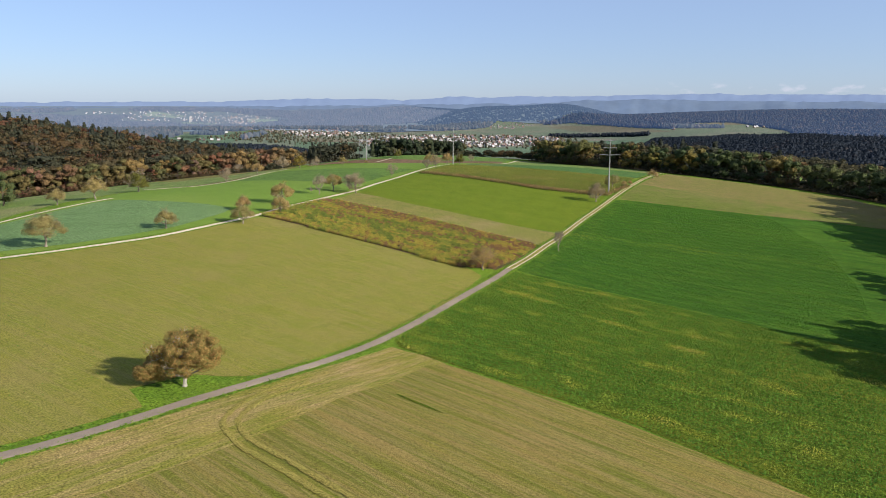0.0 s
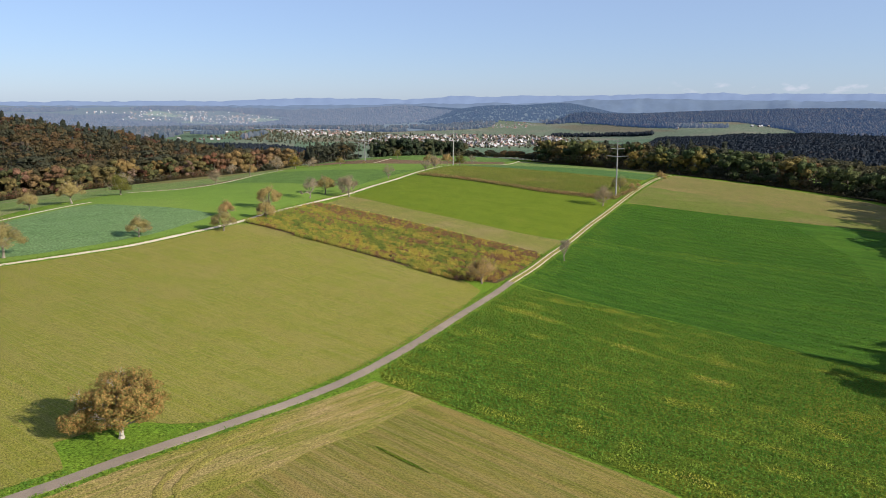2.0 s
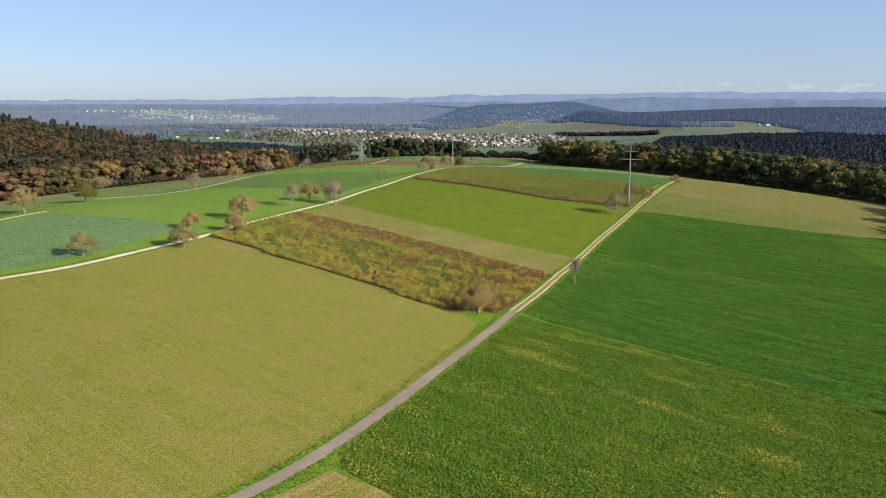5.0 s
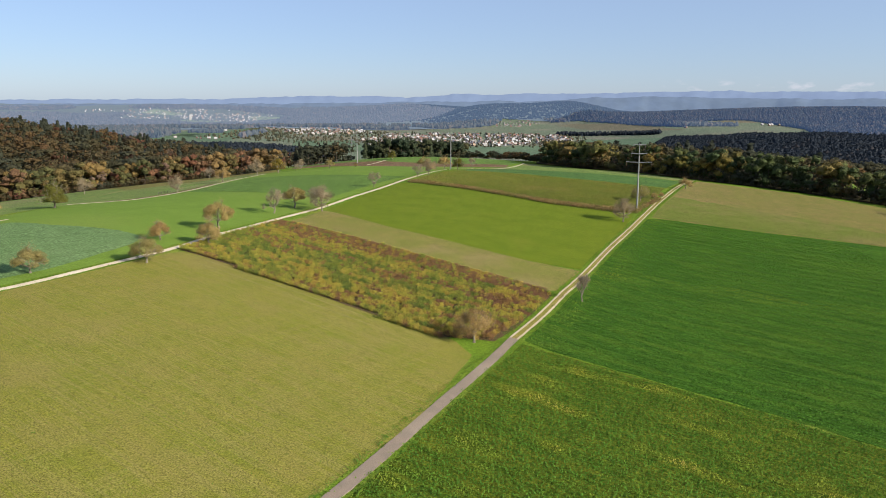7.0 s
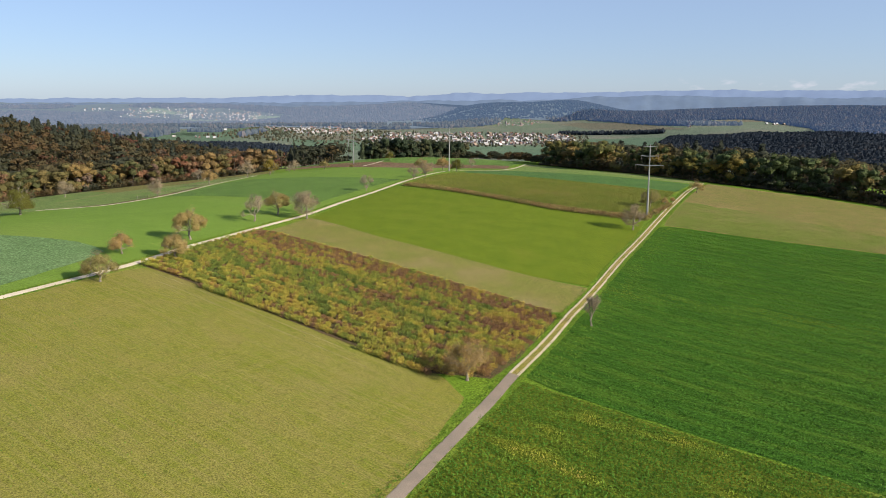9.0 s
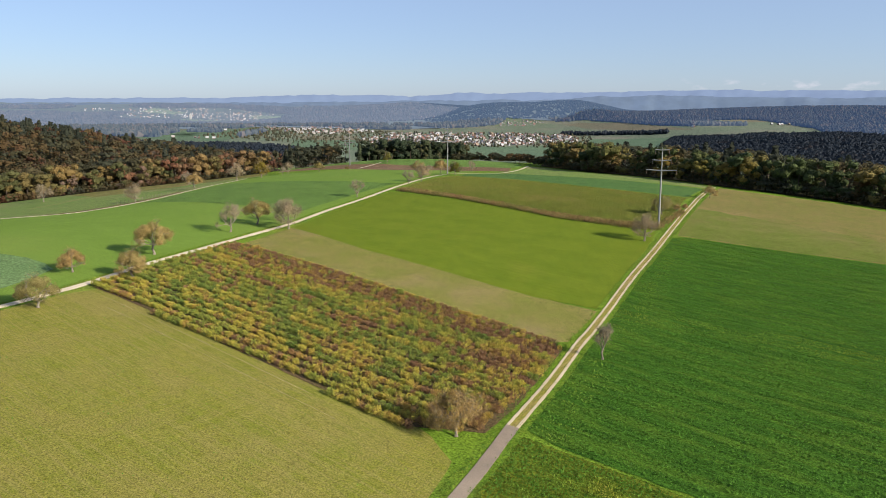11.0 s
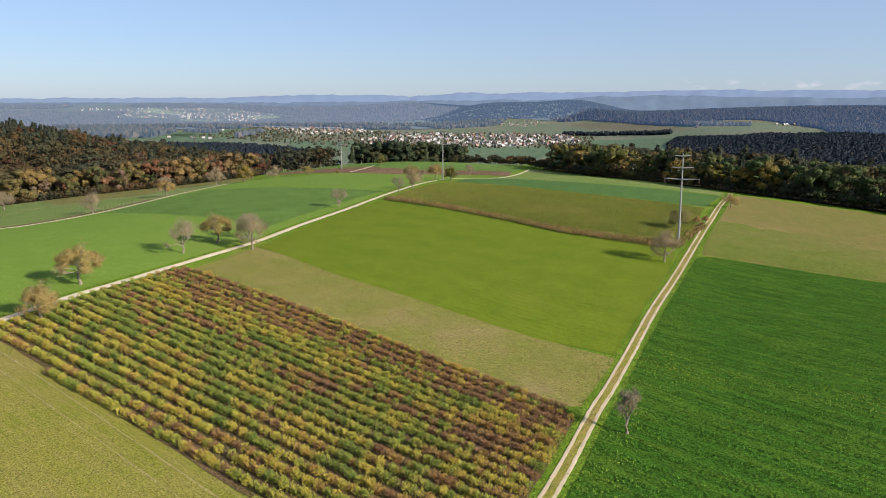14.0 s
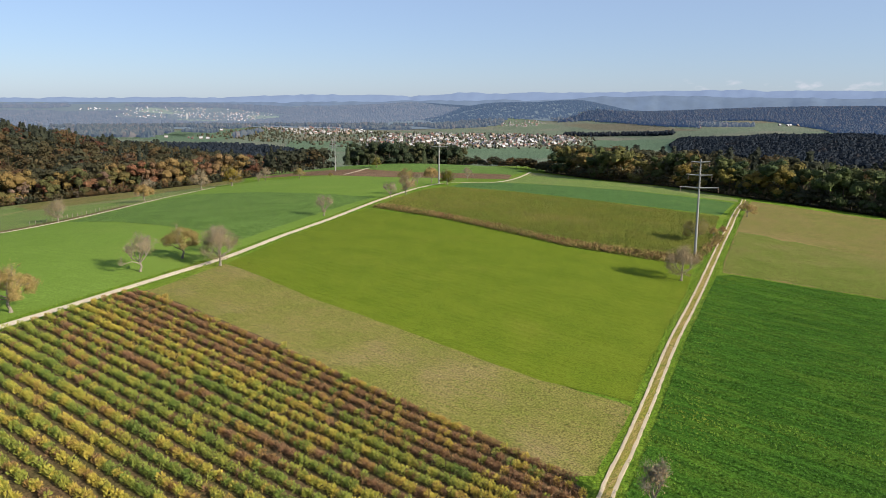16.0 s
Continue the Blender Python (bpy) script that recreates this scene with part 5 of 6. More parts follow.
def edge_trees(name, label, group, places, tall, mat, kind, seed, low, category="tree"):
    """Trees of a wood's edge, each a thing with its trunk and crown."""
    rng = np.random.default_rng(seed)
    protos = []
    for k in range(5):
        crown, trunk = woodland_tree(rng, 1100 if kind == "leaf" else 620, kind, low)
        ob = thing(name, Matrix.Identity(4), label, category, group)
        part("trunk", quads_mesh("trunk", trunk), DARK_BARK, ob)
        part("crown", quads_mesh("crown", crown), mat, ob)
        protos.append(ob)
    stands = []
    for x, y in zip(*places):
        h, w = rng.uniform(*tall), rng.uniform(0.9, 1.25)
        stands.append(Matrix.LocRotScale((x, y, float(height(x, y)) + 0.02), Euler((0, 0, rng.uniform(0, 6.28))), (h * w, h * w, h)))
    for k, m in enumerate(stands[5:]):
        copy_thing(protos[k % 5], m)
    for ob, m in zip(protos, stands):
        ob.matrix_basis = m


def autumn(rng, x, y):
    return float(np.clip(0.45 + 0.36 * noise.noise((x / 38, y / 38, 2)) + rng.normal() * 0.2, 0.2, 1))


def autumn_dark(rng, x, y):
    return float(np.clip(0.33 + 0.25 * noise.noise((x / 45, y / 45, 4)) + rng.normal() * 0.12, 0.12, 0.9))


LEFT_RIM = [(-150, 466), (-205, 400), (-250, 344), (-300, 286), (-332, 204), (-346, 206), (-316, 296), (-264, 356), (-218, 414), (-160, 482)]
LEFT_FRONT = [(-160, 482), (-218, 414), (-264, 356), (-316, 296), (-346, 206), (-335, 90), (-400, 60), (-420, 200), (-380, 330), (-300, 420), (-240, 490), (-165, 540)]
LEFT_BACK = [(-165, 540), (-240, 490), (-300, 420), (-380, 330), (-420, 200), (-400, 60), (-640, 100), (-820, 300), (-860, 560), (-700, 760), (-420, 840), (-230, 760), (-130, 640)]
edge_trees("beech_tree", "autumn beech in ochre, rust or green at the wood edge", "trees of the wood edge", scatter(rng_w, LEFT_RIM, 9.2), (14, 21), RIM_LEAVES, "leaf", 40, 0.14)
wood("woods_left_front", "mixed autumn wood in rust, ochre and green", scatter(rng_w, LEFT_FRONT, 12.0), (17, 23), NEAR_LEAF, NEAR_FIR, lambda x, y: -0.12, autumn, 41)
wood("woods_left", "wooded ridge of dark firs and autumn beeches", scatter(rng_w, LEFT_BACK, 16.5), (17, 23), MID_LEAF, MID_FIR, lambda x, y: -0.1 + 0.4 * float(ramp(480, 640, y)) + 0.08 * float(ramp(-440, -600, x)), autumn, 42)
LEFT_FEET = [(-146, 462), (-204, 394), (-249, 338), (-299, 280), (-331, 200), (-338, 204), (-306, 292), (-255, 350), (-210, 406), (-152, 474)]
wood("woods_left_brush", "low autumn brush along the wood edge", scatter(rng_w, LEFT_FEET, 3.2), (2.5, 6.5), BRUSH, BRUSH, lambda x, y: -1, autumn, 54)
BROW = scatter(rng_w, [(-84, 500), (-80, 545), (-30, 575), (2, 568), (6, 540), (-25, 520), (-60, 505)], 7.2)
broad = rng_w.random(len(BROW[0])) < 0.72
edge_trees("fir_tree", "tall dark fir beyond the brow", "firs beyond the brow", (BROW[0][~broad], BROW[1][~broad]), (16, 21), FIR_NEEDLES, "conifer", 43, 0.1)
edge_trees("oak_tree", "dark olive oak beyond the brow", "oaks beyond the brow", (BROW[0][broad], BROW[1][broad]), (15, 20), FIR_NEEDLES, "leaf", 57, 0.12)
wood("woods_middle_left", "dark mixed trees beyond the brow", scatter(rng_w, [(-150, 470), (-130, 520), (-104, 530), (-98, 505), (-120, 478)], 8), (13, 19), FULL_LEAF, NEAR_FIR, lambda x, y: 0.35, autumn_dark, 44)
wood("hedge_brow", "low autumn hedge beyond the brow", scatter(rng_w, [(-12, 522), (-10, 532), (30, 522), (58, 480), (66, 440), (58, 440), (48, 470), (26, 508)], 4.5), (4, 9), NEAR_LEAF, NEAR_FIR, lambda x, y: 0.0, autumn, 45)
RIGHT_RIM = [(60, 445), (84, 388), (113, 344), (130, 300), (146, 276), (172, 254), (205, 210), (212, 165), (222, 168), (214, 216), (180, 264), (152, 288), (138, 310), (120, 352), (94, 396), (70, 452)]
RIGHT_BACK = [(70, 452), (94, 396), (120, 352), (138, 310), (152, 288), (180, 264), (214, 216), (222, 168), (240, 130), (420, 60), (470, 250), (420, 420), (300, 540), (150, 600), (90, 560)]
edge_trees("oak_tree", "dark olive tree at the edge of the shaded wood", "trees of the shaded wood edge", scatter(rng_w, RIGHT_RIM, 8.4), (15, 21), RIM_DARK, "leaf", 46, 0.14)
wood("woods_right", "dense dark mixed wood behind the tan field", scatter(rng_w, RIGHT_BACK, 15), (16, 22), MID_LEAF, MID_FIR, lambda x, y: 0.15, autumn_dark, 47)
wood("woods_right_near", "tall wood beside the dark green crop", [np.concatenate(k) for k in zip(scatter(rng_w, [(148, 34), (177, 114), (203, 166), (240, 140), (230, 60), (190, 20)], 7), scatter(rng_w, [(89, -60), (105, -36), (124, -42), (136, -72), (112, -98)], 5), scatter(rng_w, [(131, -10), (139, 4), (153, -2), (145, -22)], 6))], (20, 24), FULL_LEAF, NEAR_FIR, lambda x, y: 0.2, autumn_dark, 48)
RIGHT_FEET = [(58, 441), (82, 384), (111, 340), (128, 296), (144, 272), (170, 250), (203, 206), (208, 165), (203, 130), (212, 128), (218, 165), (210, 214), (174, 258), (148, 280), (134, 302), (117, 348), (88, 392), (64, 448)]
wood("woods_right_brush", "low dark brush along the wood edge", scatter(rng_w, RIGHT_FEET, 3.6), (3.5, 8.5), BRUSH, BRUSH, lambda x, y: -1, autumn_dark, 55)
edge_trees("maple_tree", "golden yellow maple before the dark wood", "maples before the wood", (np.array([119.0, 126.0, 134.0, 141.0, 113.0]), np.array([317.0, 302.0, 292.0, 281.0, 330.0])), (13, 16), GOLD_LEAVES, "leaf", 56, 0.2)
edge_trees("oak_tree", "dark spreading oak on the sloping meadow", "oaks on the slope", (np.array([-180.0, -186.0, -190.0, -184.0, -197.0]), np.array([94.0, 104.0, 92.0, 84.0, 101.0])), (12, 15), RIM_DARK, "leaf", 63, 0.12)
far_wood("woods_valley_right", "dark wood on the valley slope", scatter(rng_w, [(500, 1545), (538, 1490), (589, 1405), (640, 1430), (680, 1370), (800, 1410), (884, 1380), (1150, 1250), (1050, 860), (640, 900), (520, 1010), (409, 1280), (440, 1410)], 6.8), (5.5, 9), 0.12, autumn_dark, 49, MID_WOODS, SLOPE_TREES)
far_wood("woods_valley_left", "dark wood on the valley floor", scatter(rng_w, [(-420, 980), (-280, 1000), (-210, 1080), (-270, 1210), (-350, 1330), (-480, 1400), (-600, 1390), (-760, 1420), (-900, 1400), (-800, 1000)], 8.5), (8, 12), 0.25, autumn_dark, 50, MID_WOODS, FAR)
HILL_WOOD = [(355, 2420), (459, 2390), (515, 2245), (549, 2058), (588, 1910), (634, 1815), (723, 1960), (779, 2055), (838, 2068), (902, 2060), (913, 1970), (911, 1878), (890, 1674), (812, 1486), (820, 1290), (1150, 1180), (1900, 1500), (2300, 1850), (2100, 2350), (1500, 2600), (900, 2620), (520, 2580)]
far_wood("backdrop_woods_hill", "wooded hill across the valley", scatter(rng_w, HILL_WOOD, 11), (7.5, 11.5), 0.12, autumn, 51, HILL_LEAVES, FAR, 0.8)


# ---- the village in the valley ----
def house(rng, kind):
    wide, deep, eaves, ridge = ((5.2, 6.2, 2.4, 3.2), (5.6, 7.2, 2.5, 3.4), (5.6, 6.0, 2.9, 2.6), (7, 12, 2.4, 3.2))[kind]
    ob = thing("house", Matrix.Identity(4), "", "house", "houses of the village")
    bm = bmesh.new()
    w, d = wide / 2, deep / 2
    lo = [bm.verts.new(p) for p in ((-w, -d, -1.5), (w, -d, -1.5), (w, d, -1.5), (-w, d, -1.5))]
    hi = [bm.verts.new(p) for p in ((-w, -d, eaves), (w, -d, eaves), (w, d, eaves), (-w, d, eaves))]
    g = [bm.verts.new((0, -d, eaves + ridge - 0.15)), bm.verts.new((0, d, eaves + ridge - 0.15))]
    bm.faces.new((lo[0], lo[1], hi[1], g[0], hi[0]))
    bm.faces.new((lo[2], lo[3], hi[3], g[1], hi[2]))
    bm.faces.new((lo[1], lo[2], hi[2], hi[1]))
    bm.faces.new((lo[3], lo[0], hi[0], hi[3]))
    part("wall", bm, None, ob)
    bm = bmesh.new()
    e, o, dz = 0.7, 0.6, 0.7 * ridge / w
    for sx in (-1, 1):
        q = [(0, -d - o), (0, d + o), (sx * (w + e), d + o), (sx * (w + e), -d - o)]
        z = [eaves + ridge, eaves + ridge, eaves - dz, eaves - dz]
        up = [bm.verts.new((*p, h + 0.25)) for p, h in zip(q, z)]
        dn = [bm.verts.new((*p, h)) for p, h in zip(q, z)]
        bm.faces.new(up), bm.faces.new(dn)
        for k in range(4):
            bm.faces.new((up[k], up[(k + 1) % 4], dn[(k + 1) % 4], dn[k]))
    bmesh.ops.recalc_face_normals(bm, faces=bm.faces)
    part("roof", bm, None, ob)
    for sy in (-1, 1):
        for fx in (-0.5, 0.5):
            bm = bmesh.new()
            bmesh.ops.create_cube(bm, size=1, matrix=Matrix.Translation((fx * w, sy * (d + 0.01), eaves * 0.55)) @ Matrix.Diagonal((1.5, 0.12, 1.6, 1)))
            part("window", bm, DARK_GLASS, ob)
    return ob


def village():
    rng = np.random.default_rng(9)
    tones = (("white", 0), ("cream", 1), ("grey", 2), ("timber", 3))
    roofs = (("red", 0), ("brown", 1), ("grey", 2), ("orange", 3))
    protos = []
    for kind, (tone, w), (rt, r) in ((0, tones[0], roofs[0]), (0, tones[0], roofs[1]), (1, tones[1], roofs[1]), (2, tones[0], roofs[2]), (1, tones[0], roofs[3]), (0, tones[1], roofs[0]), (3, tones[2], roofs[2]), (1, tones[3], roofs[1])):
        ob = house(rng, kind)
        ob["label"] = f"{'long barn' if kind == 3 else 'gabled house'} with {tone} walls and {rt} roof in the valley"
        ob.children[0].data.materials.append(WALLS[w])
        ob.children[1].data.materials.append(ROOFS[r])
        protos.append(ob)
    spots = []
    areas = (([(-190, 1420), (-60, 1400), (90, 1450), (250, 1530), (330, 1700), (260, 1900), (60, 1960), (-180, 1960), (-230, 1650)], 27, 0.52),
             ([(-600, 2180), (-500, 1980), (-385, 1865), (-300, 1890), (-240, 2000), (-300, 2200), (-480, 2260)], 32, 0.6),
             ([(-720, 2090), (-690, 2080), (-680, 2120), (-720, 2130)], 30, 0.5))
    for poly, gap, share in areas:
        for x, y in zip(*scatter(rng, poly, gap)):
            if rng.random() < share:
                spots.append((x, y))
    spots += [(868, 1868), (880, 1850), (893, 1862), (905, 1845), (470, 2372), (486, 2366), (503, 2352), (628, 1790), (-640, 1660), (-622, 1670), (-660, 1690), (-600, 1655), (-720, 1700)]
    used = set()
    for x, y in spots:
        k = int(rng.choice(8, p=(0.18, 0.16, 0.16, 0.08, 0.16, 0.10, 0.06, 0.10)))
        m = pose(x, y, float(height(x, y)), 0, 0, rng.choice((20, 35, 110, 125)) + rng.uniform(-8, 8))
        if k in used:
            copy_thing(protos[k], m)
        else:
            protos[k].matrix_basis = m
            used.add(k)


village()


# ---- the valley floor ----
MEADOW_LEFT = [(-752, 1640), (-800, 1900), (-854, 2199), (-722, 2155), (-706, 2324), (-600, 2300), (-577, 1968), (-549, 1560), (-644, 1560)]
def valley_sheet(name, poly, mat, label, seed):
    plan_sheet(name, poly, mat, 0.5, 60, label, 2.0, seed=seed)


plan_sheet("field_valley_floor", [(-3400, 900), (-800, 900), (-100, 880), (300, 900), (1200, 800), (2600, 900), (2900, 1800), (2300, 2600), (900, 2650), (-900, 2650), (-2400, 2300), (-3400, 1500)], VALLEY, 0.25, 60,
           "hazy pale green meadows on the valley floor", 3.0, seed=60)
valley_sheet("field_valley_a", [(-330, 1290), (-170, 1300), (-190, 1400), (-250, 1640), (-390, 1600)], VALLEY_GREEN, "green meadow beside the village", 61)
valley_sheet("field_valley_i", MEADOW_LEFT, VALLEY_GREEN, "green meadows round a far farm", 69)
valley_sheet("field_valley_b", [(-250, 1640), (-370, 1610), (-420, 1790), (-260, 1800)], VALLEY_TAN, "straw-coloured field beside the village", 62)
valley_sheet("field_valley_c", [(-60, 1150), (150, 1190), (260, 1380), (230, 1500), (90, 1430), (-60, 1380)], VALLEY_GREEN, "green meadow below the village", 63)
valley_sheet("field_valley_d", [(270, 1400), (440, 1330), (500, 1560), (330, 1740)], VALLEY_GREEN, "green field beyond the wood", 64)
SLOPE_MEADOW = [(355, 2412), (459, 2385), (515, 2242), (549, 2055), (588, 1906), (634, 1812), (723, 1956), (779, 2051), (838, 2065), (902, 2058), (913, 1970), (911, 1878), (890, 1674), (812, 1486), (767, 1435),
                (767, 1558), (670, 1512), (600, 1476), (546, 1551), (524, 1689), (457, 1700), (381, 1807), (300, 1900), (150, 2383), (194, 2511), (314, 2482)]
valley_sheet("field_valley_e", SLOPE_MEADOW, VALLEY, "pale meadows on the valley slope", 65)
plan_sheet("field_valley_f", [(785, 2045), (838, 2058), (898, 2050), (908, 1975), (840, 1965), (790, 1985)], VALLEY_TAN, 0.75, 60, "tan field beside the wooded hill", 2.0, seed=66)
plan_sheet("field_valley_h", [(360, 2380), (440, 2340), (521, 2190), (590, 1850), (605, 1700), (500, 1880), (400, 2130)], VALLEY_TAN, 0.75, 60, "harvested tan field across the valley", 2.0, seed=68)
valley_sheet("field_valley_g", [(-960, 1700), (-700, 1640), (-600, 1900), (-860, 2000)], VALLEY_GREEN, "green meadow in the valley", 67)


# Floors under the far woods, glowing faintly with painted haze.
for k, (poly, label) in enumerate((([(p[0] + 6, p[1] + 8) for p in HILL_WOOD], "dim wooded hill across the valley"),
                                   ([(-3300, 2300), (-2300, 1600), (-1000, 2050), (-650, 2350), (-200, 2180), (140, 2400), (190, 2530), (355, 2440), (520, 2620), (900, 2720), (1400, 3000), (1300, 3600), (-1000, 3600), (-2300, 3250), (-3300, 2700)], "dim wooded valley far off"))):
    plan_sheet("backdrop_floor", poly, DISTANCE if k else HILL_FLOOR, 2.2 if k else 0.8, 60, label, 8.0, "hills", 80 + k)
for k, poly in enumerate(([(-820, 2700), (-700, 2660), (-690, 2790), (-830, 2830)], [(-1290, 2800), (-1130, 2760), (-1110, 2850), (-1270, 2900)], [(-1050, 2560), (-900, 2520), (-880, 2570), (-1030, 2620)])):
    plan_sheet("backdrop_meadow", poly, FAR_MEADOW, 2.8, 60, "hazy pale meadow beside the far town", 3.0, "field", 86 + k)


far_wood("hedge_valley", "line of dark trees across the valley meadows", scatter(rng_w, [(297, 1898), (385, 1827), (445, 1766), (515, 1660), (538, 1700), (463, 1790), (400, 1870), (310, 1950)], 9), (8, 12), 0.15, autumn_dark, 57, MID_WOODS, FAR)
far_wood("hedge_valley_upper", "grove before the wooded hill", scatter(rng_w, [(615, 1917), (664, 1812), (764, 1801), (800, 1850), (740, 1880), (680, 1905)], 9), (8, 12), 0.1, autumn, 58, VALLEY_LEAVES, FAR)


def clear(x, y):
    """Whether a place of the valley is open land or built over."""
    for poly in ([(-700, 1250), (-160, 1250), (-120, 1130), (160, 1150), (560, 1300), (830, 1300), (800, 1480), (900, 1680), (900, 2050), (500, 2300), (310, 2490), (190, 2515), (140, 2380), (-200, 2180), (-640, 2390), (-700, 2330), (-560, 2000), (-540, 1600)],
                 MEADOW_LEFT, [(-1300, 2560), (-1100, 2480), (-740, 2520), (-690, 2700), (-720, 2900), (-980, 3020), (-1330, 2880)]):
        if inside(poly, x, y):
            return True
    return False


def valley_woods():
    rng = np.random.default_rng(8)
    r, b = np.sqrt(rng.uniform(1790**2, 3390**2, 62000)), rng.uniform(-36, 16, 62000)
    x, y = -10 + r * np.sin(np.radians(b)), -60 + r * np.cos(np.radians(b))
    dense = rng.random(62000) < np.interp(r, (1800, 2500, 2600, 3300), (0.35, 0.5, 0.85, 1.0))
    keep = np.array([i for i in range(len(x)) if dense[i] and y[i] > 1700 and not clear(x[i], y[i]) and not inside(HILL_WOOD, x[i], y[i])
                     and noise.noise((x[i] / 330, y[i] / 120, 6)) > -0.2 - 0.4 * (r[i] > 2720 and b[i] > -12)])
    x, y, r, b = x[keep], y[keep], r[keep], b[keep]
    near, ridge = r < 2560, (r >= 2560) & (b > -1.5 + 2 * np.sin(r / 90))
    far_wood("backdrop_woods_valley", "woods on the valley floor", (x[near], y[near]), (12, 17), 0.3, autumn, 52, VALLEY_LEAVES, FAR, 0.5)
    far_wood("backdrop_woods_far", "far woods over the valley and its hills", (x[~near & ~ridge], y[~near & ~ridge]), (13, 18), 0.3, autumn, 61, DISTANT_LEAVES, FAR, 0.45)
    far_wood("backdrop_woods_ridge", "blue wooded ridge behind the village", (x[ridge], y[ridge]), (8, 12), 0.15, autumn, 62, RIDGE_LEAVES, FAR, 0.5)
    x, y = scatter(rng, [(-680, 1750), (-160, 1350), (300, 1440), (380, 1900), (-200, 2050), (-680, 2330)], 16)
    keep = rng.random(len(x)) < 0.5
    far_wood("village_trees", "garden trees between the village houses", (x[keep], y[keep]), (4, 7.0), 0.1, autumn, 53, GARDEN_LEAVES, FAR)


valley_woods()
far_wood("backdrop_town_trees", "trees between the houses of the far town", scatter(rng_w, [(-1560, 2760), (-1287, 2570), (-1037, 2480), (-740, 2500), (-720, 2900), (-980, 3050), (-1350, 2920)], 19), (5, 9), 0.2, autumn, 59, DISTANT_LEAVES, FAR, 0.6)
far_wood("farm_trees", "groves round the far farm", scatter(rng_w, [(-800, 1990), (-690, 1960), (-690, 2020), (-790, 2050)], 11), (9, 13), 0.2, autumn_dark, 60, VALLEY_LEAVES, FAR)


def house_crowd(name, label, poly, gap, share, size, seed, finish=None, lift=0.0):
    """Gabled houses too far off to count, as one joined mesh of walls and roofs."""
    rng = np.random.default_rng(seed)
    verts, faces, mats = [], [], []
    for x, y in zip(*scatter(rng, poly, gap)):
        if rng.random() > share:
            continue
        w, d, h = rng.uniform(0.75, 1.1) * size / 2, rng.uniform(0.9, 1.5) * size / 2, rng.uniform(0.3, 0.48) * size
        r = h + w * rng.uniform(1.1, 1.5)
        m = pose(x, y, float(height(x, y)) + lift, 0, 0, rng.choice((20, 35, 110, 125)) + rng.uniform(-10, 10))
        k = len(verts)
        for v in ((-w, -d, -1), (w, -d, -1), (w, d, -1), (-w, d, -1), (-w, -d, h), (w, -d, h), (w, d, h), (-w, d, h), (0, -d, r), (0, d, r)):
            verts.append(m @ Vector(v))
        roof = int(rng.choice(4, p=(0.35, 0.3, 0.15, 0.2)))
        wall = int(rng.choice(3, p=(0.6, 0.3, 0.1)))
        for f in ((0, 1, 5, 8, 4), (2, 3, 7, 9, 6), (1, 2, 6, 5), (3, 0, 4, 7)):
            faces.append([k + i for i in f])
            mats.append(wall)
        for f in ((5, 6, 9, 8), (7, 4, 8, 9)):
            faces.append([k + i for i in f])
            mats.append(3 + roof)
    data = bpy.data.meshes.new(name)
    data.from_pydata(verts, [], faces)
    for mat in finish or WALLS[:3] + ROOFS:
        data.materials.append(mat)
    data.polygons.foreach_set("material_index", mats)
    return tagged(new(name, data), label, "houses", kind="stuff")


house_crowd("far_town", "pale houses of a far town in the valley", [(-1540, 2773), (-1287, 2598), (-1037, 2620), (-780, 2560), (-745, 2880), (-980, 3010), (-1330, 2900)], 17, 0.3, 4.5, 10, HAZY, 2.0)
house_crowd("village_crowd", "close-set houses of the village with red roofs", [(-190, 1430), (-60, 1410), (90, 1460), (250, 1540), (330, 1700), (300, 1900), (60, 1980), (-180, 1980), (-230, 1650)], 19, 0.5, 5.4, 11)
house_crowd("hamlet_crowd", "pale houses along the valley road", [(-690, 2370), (-600, 2180), (-500, 1985), (-385, 1870), (-310, 1900), (-300, 2200), (-330, 2400), (-580, 2420)], 20, 0.5, 5.2, 12)
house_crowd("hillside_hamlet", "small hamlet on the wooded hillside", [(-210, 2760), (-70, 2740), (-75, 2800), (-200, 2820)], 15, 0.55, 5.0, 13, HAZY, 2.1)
house_crowd("slope_hamlet", "farm houses below the wooded hill", [(170, 2480), (320, 2480), (312, 2410), (250, 2340), (150, 2370)], 14, 0.6, 4.4, 14)
tower_bm = bmesh.new()
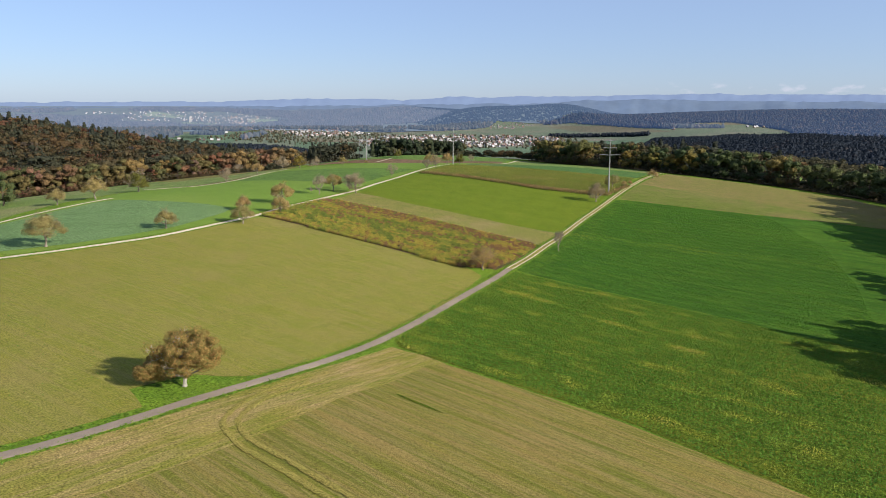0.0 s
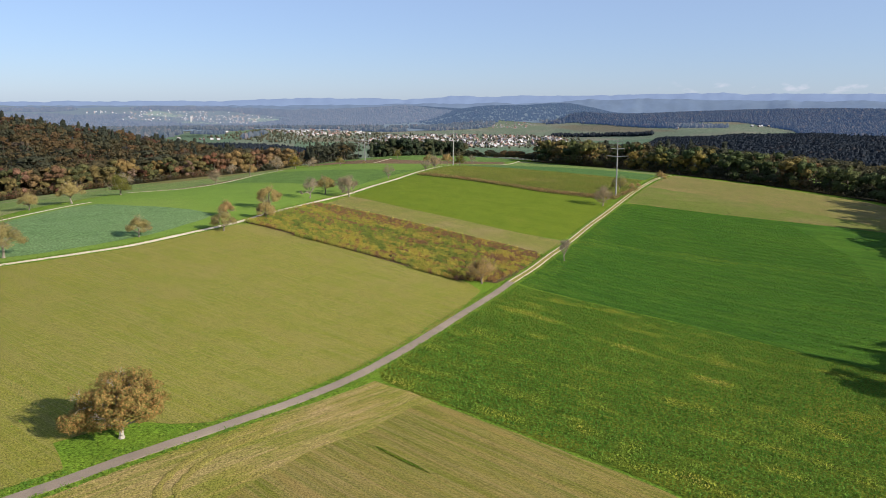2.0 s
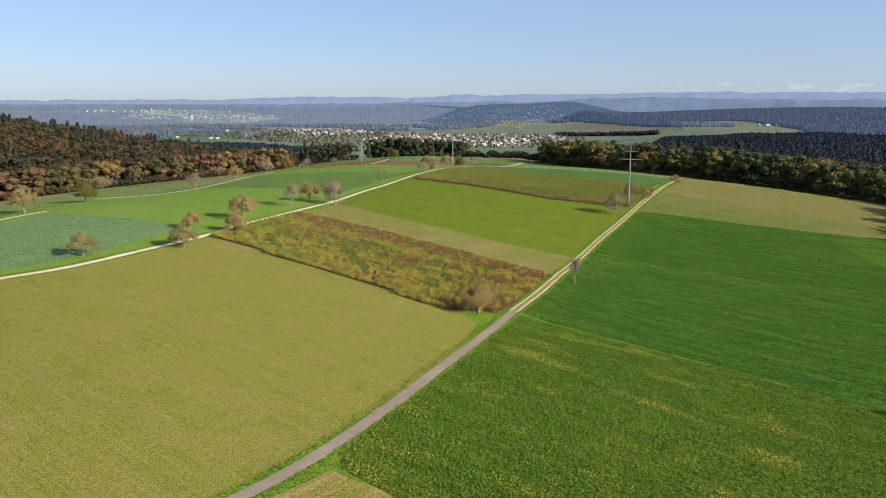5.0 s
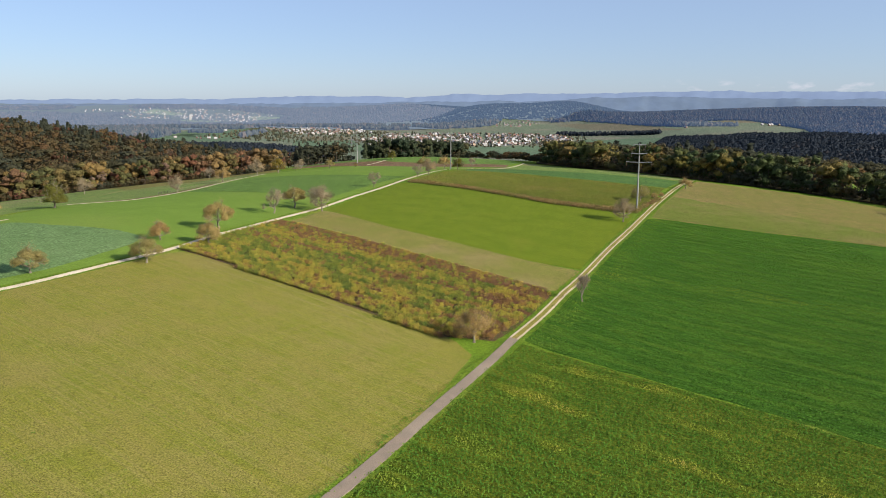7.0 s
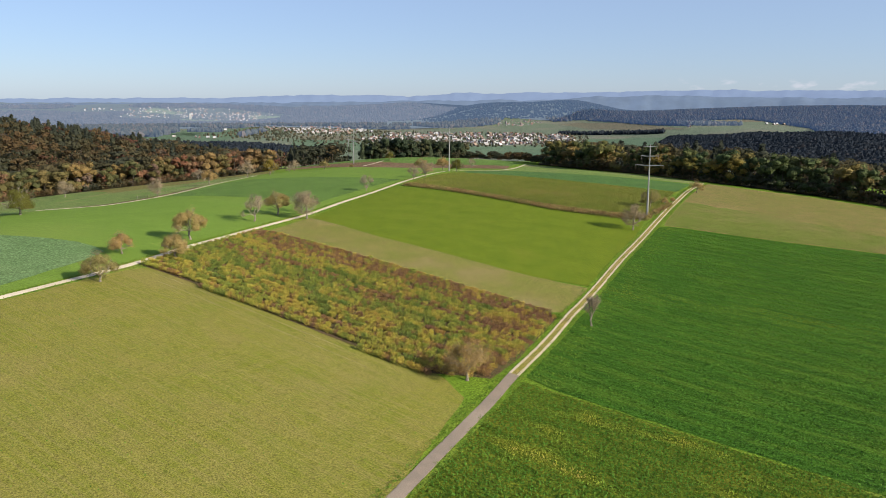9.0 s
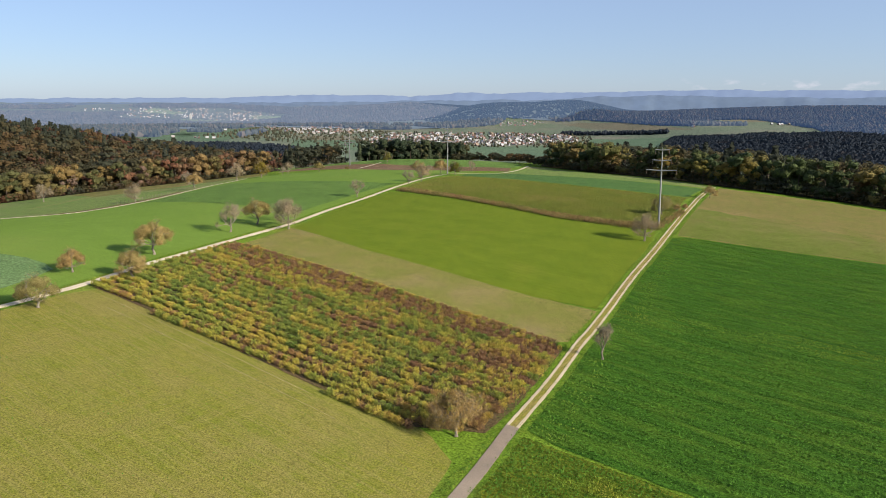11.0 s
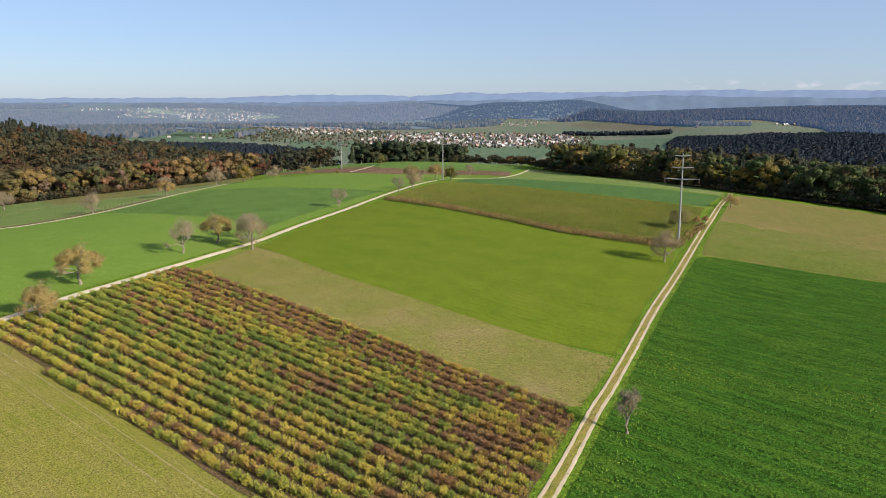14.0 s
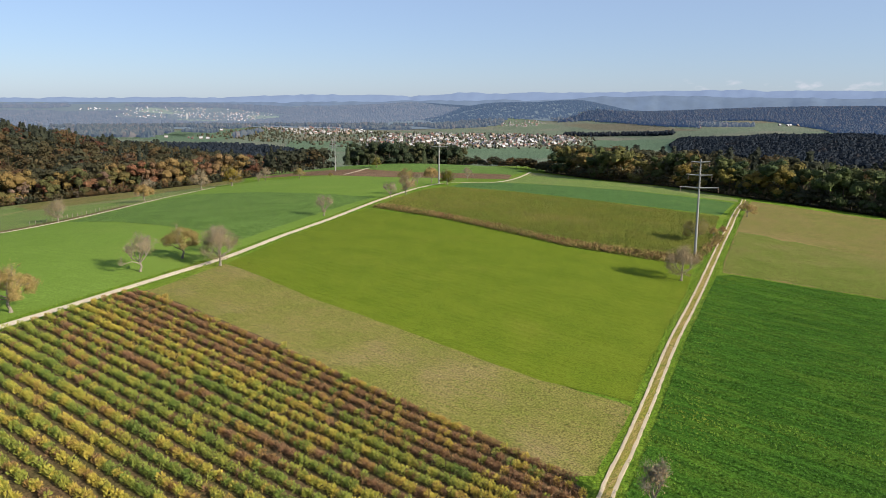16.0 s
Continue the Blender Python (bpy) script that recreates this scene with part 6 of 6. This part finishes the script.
bmesh.ops.create_cube(tower_bm, size=1, matrix=pose(-1010, 2600, float(height(-1010, 2600)) + 9) @ Matrix.Diagonal((7, 7, 20, 1)))
bmesh.ops.create_cone(tower_bm, cap_ends=True, segments=4, radius1=5.2, radius2=0.2, depth=8, matrix=pose(-1010, 2600, float(height(-1010, 2600)) + 23, 0, 0, 45))
tagged(part("church_tower", tower_bm, WALLS[0]), "pale church tower rising over the far town", "tower")


# ---- the ranges at the skyline ----
def skyline(name, distance, crest, mat, label, seed):
    """A long ridge across the view: crest gives its height at a bearing in degrees from north."""
    bm, rows = bmesh.new(), []
    for b in np.arange(-44, 44.01, 0.2):
        top = crest(b)
        top += 9 * noise.noise((b * 0.4, seed, 0)) + 5 * noise.noise((b * 1.3, seed, 4)) + 1.5 * noise.noise((b * 7, seed, 9))
        row = []
        for back, z in ((-260, -70), (-160, -70 + (top + 70) * 0.35), (-70, -70 + (top + 70) * 0.78), (0, top), (60, top - 12)):
            r = distance + back + 40 * noise.noise((b * 0.7, back, seed))
            row.append(bm.verts.new((-10 + r * math.sin(radians(b)), -60 + r * math.cos(radians(b)), z)))
        rows.append(row)
    for a, b in zip(rows, rows[1:]):
        for k in range(4):
            bm.faces.new((a[k], b[k], b[k + 1], a[k + 1]))
    ob = part(name, bm, mat)
    for poly in ob.data.polygons:
        poly.use_smooth = True
    return tagged(ob, label, "hills", kind="structure")


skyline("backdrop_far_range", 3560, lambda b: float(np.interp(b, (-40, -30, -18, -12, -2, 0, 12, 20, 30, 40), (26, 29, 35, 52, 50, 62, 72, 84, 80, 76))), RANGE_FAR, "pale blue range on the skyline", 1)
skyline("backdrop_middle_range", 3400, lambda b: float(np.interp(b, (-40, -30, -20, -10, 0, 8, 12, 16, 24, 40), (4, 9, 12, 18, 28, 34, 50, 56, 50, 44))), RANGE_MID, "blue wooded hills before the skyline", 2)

# ---- from plan units to metres ----
for ob in list(scene.objects):
    if ob.parent is None and ob.type in ("MESH", "EMPTY"):
        ob.matrix_basis = Matrix.Scale(UNIT, 4) @ ob.matrix_basis
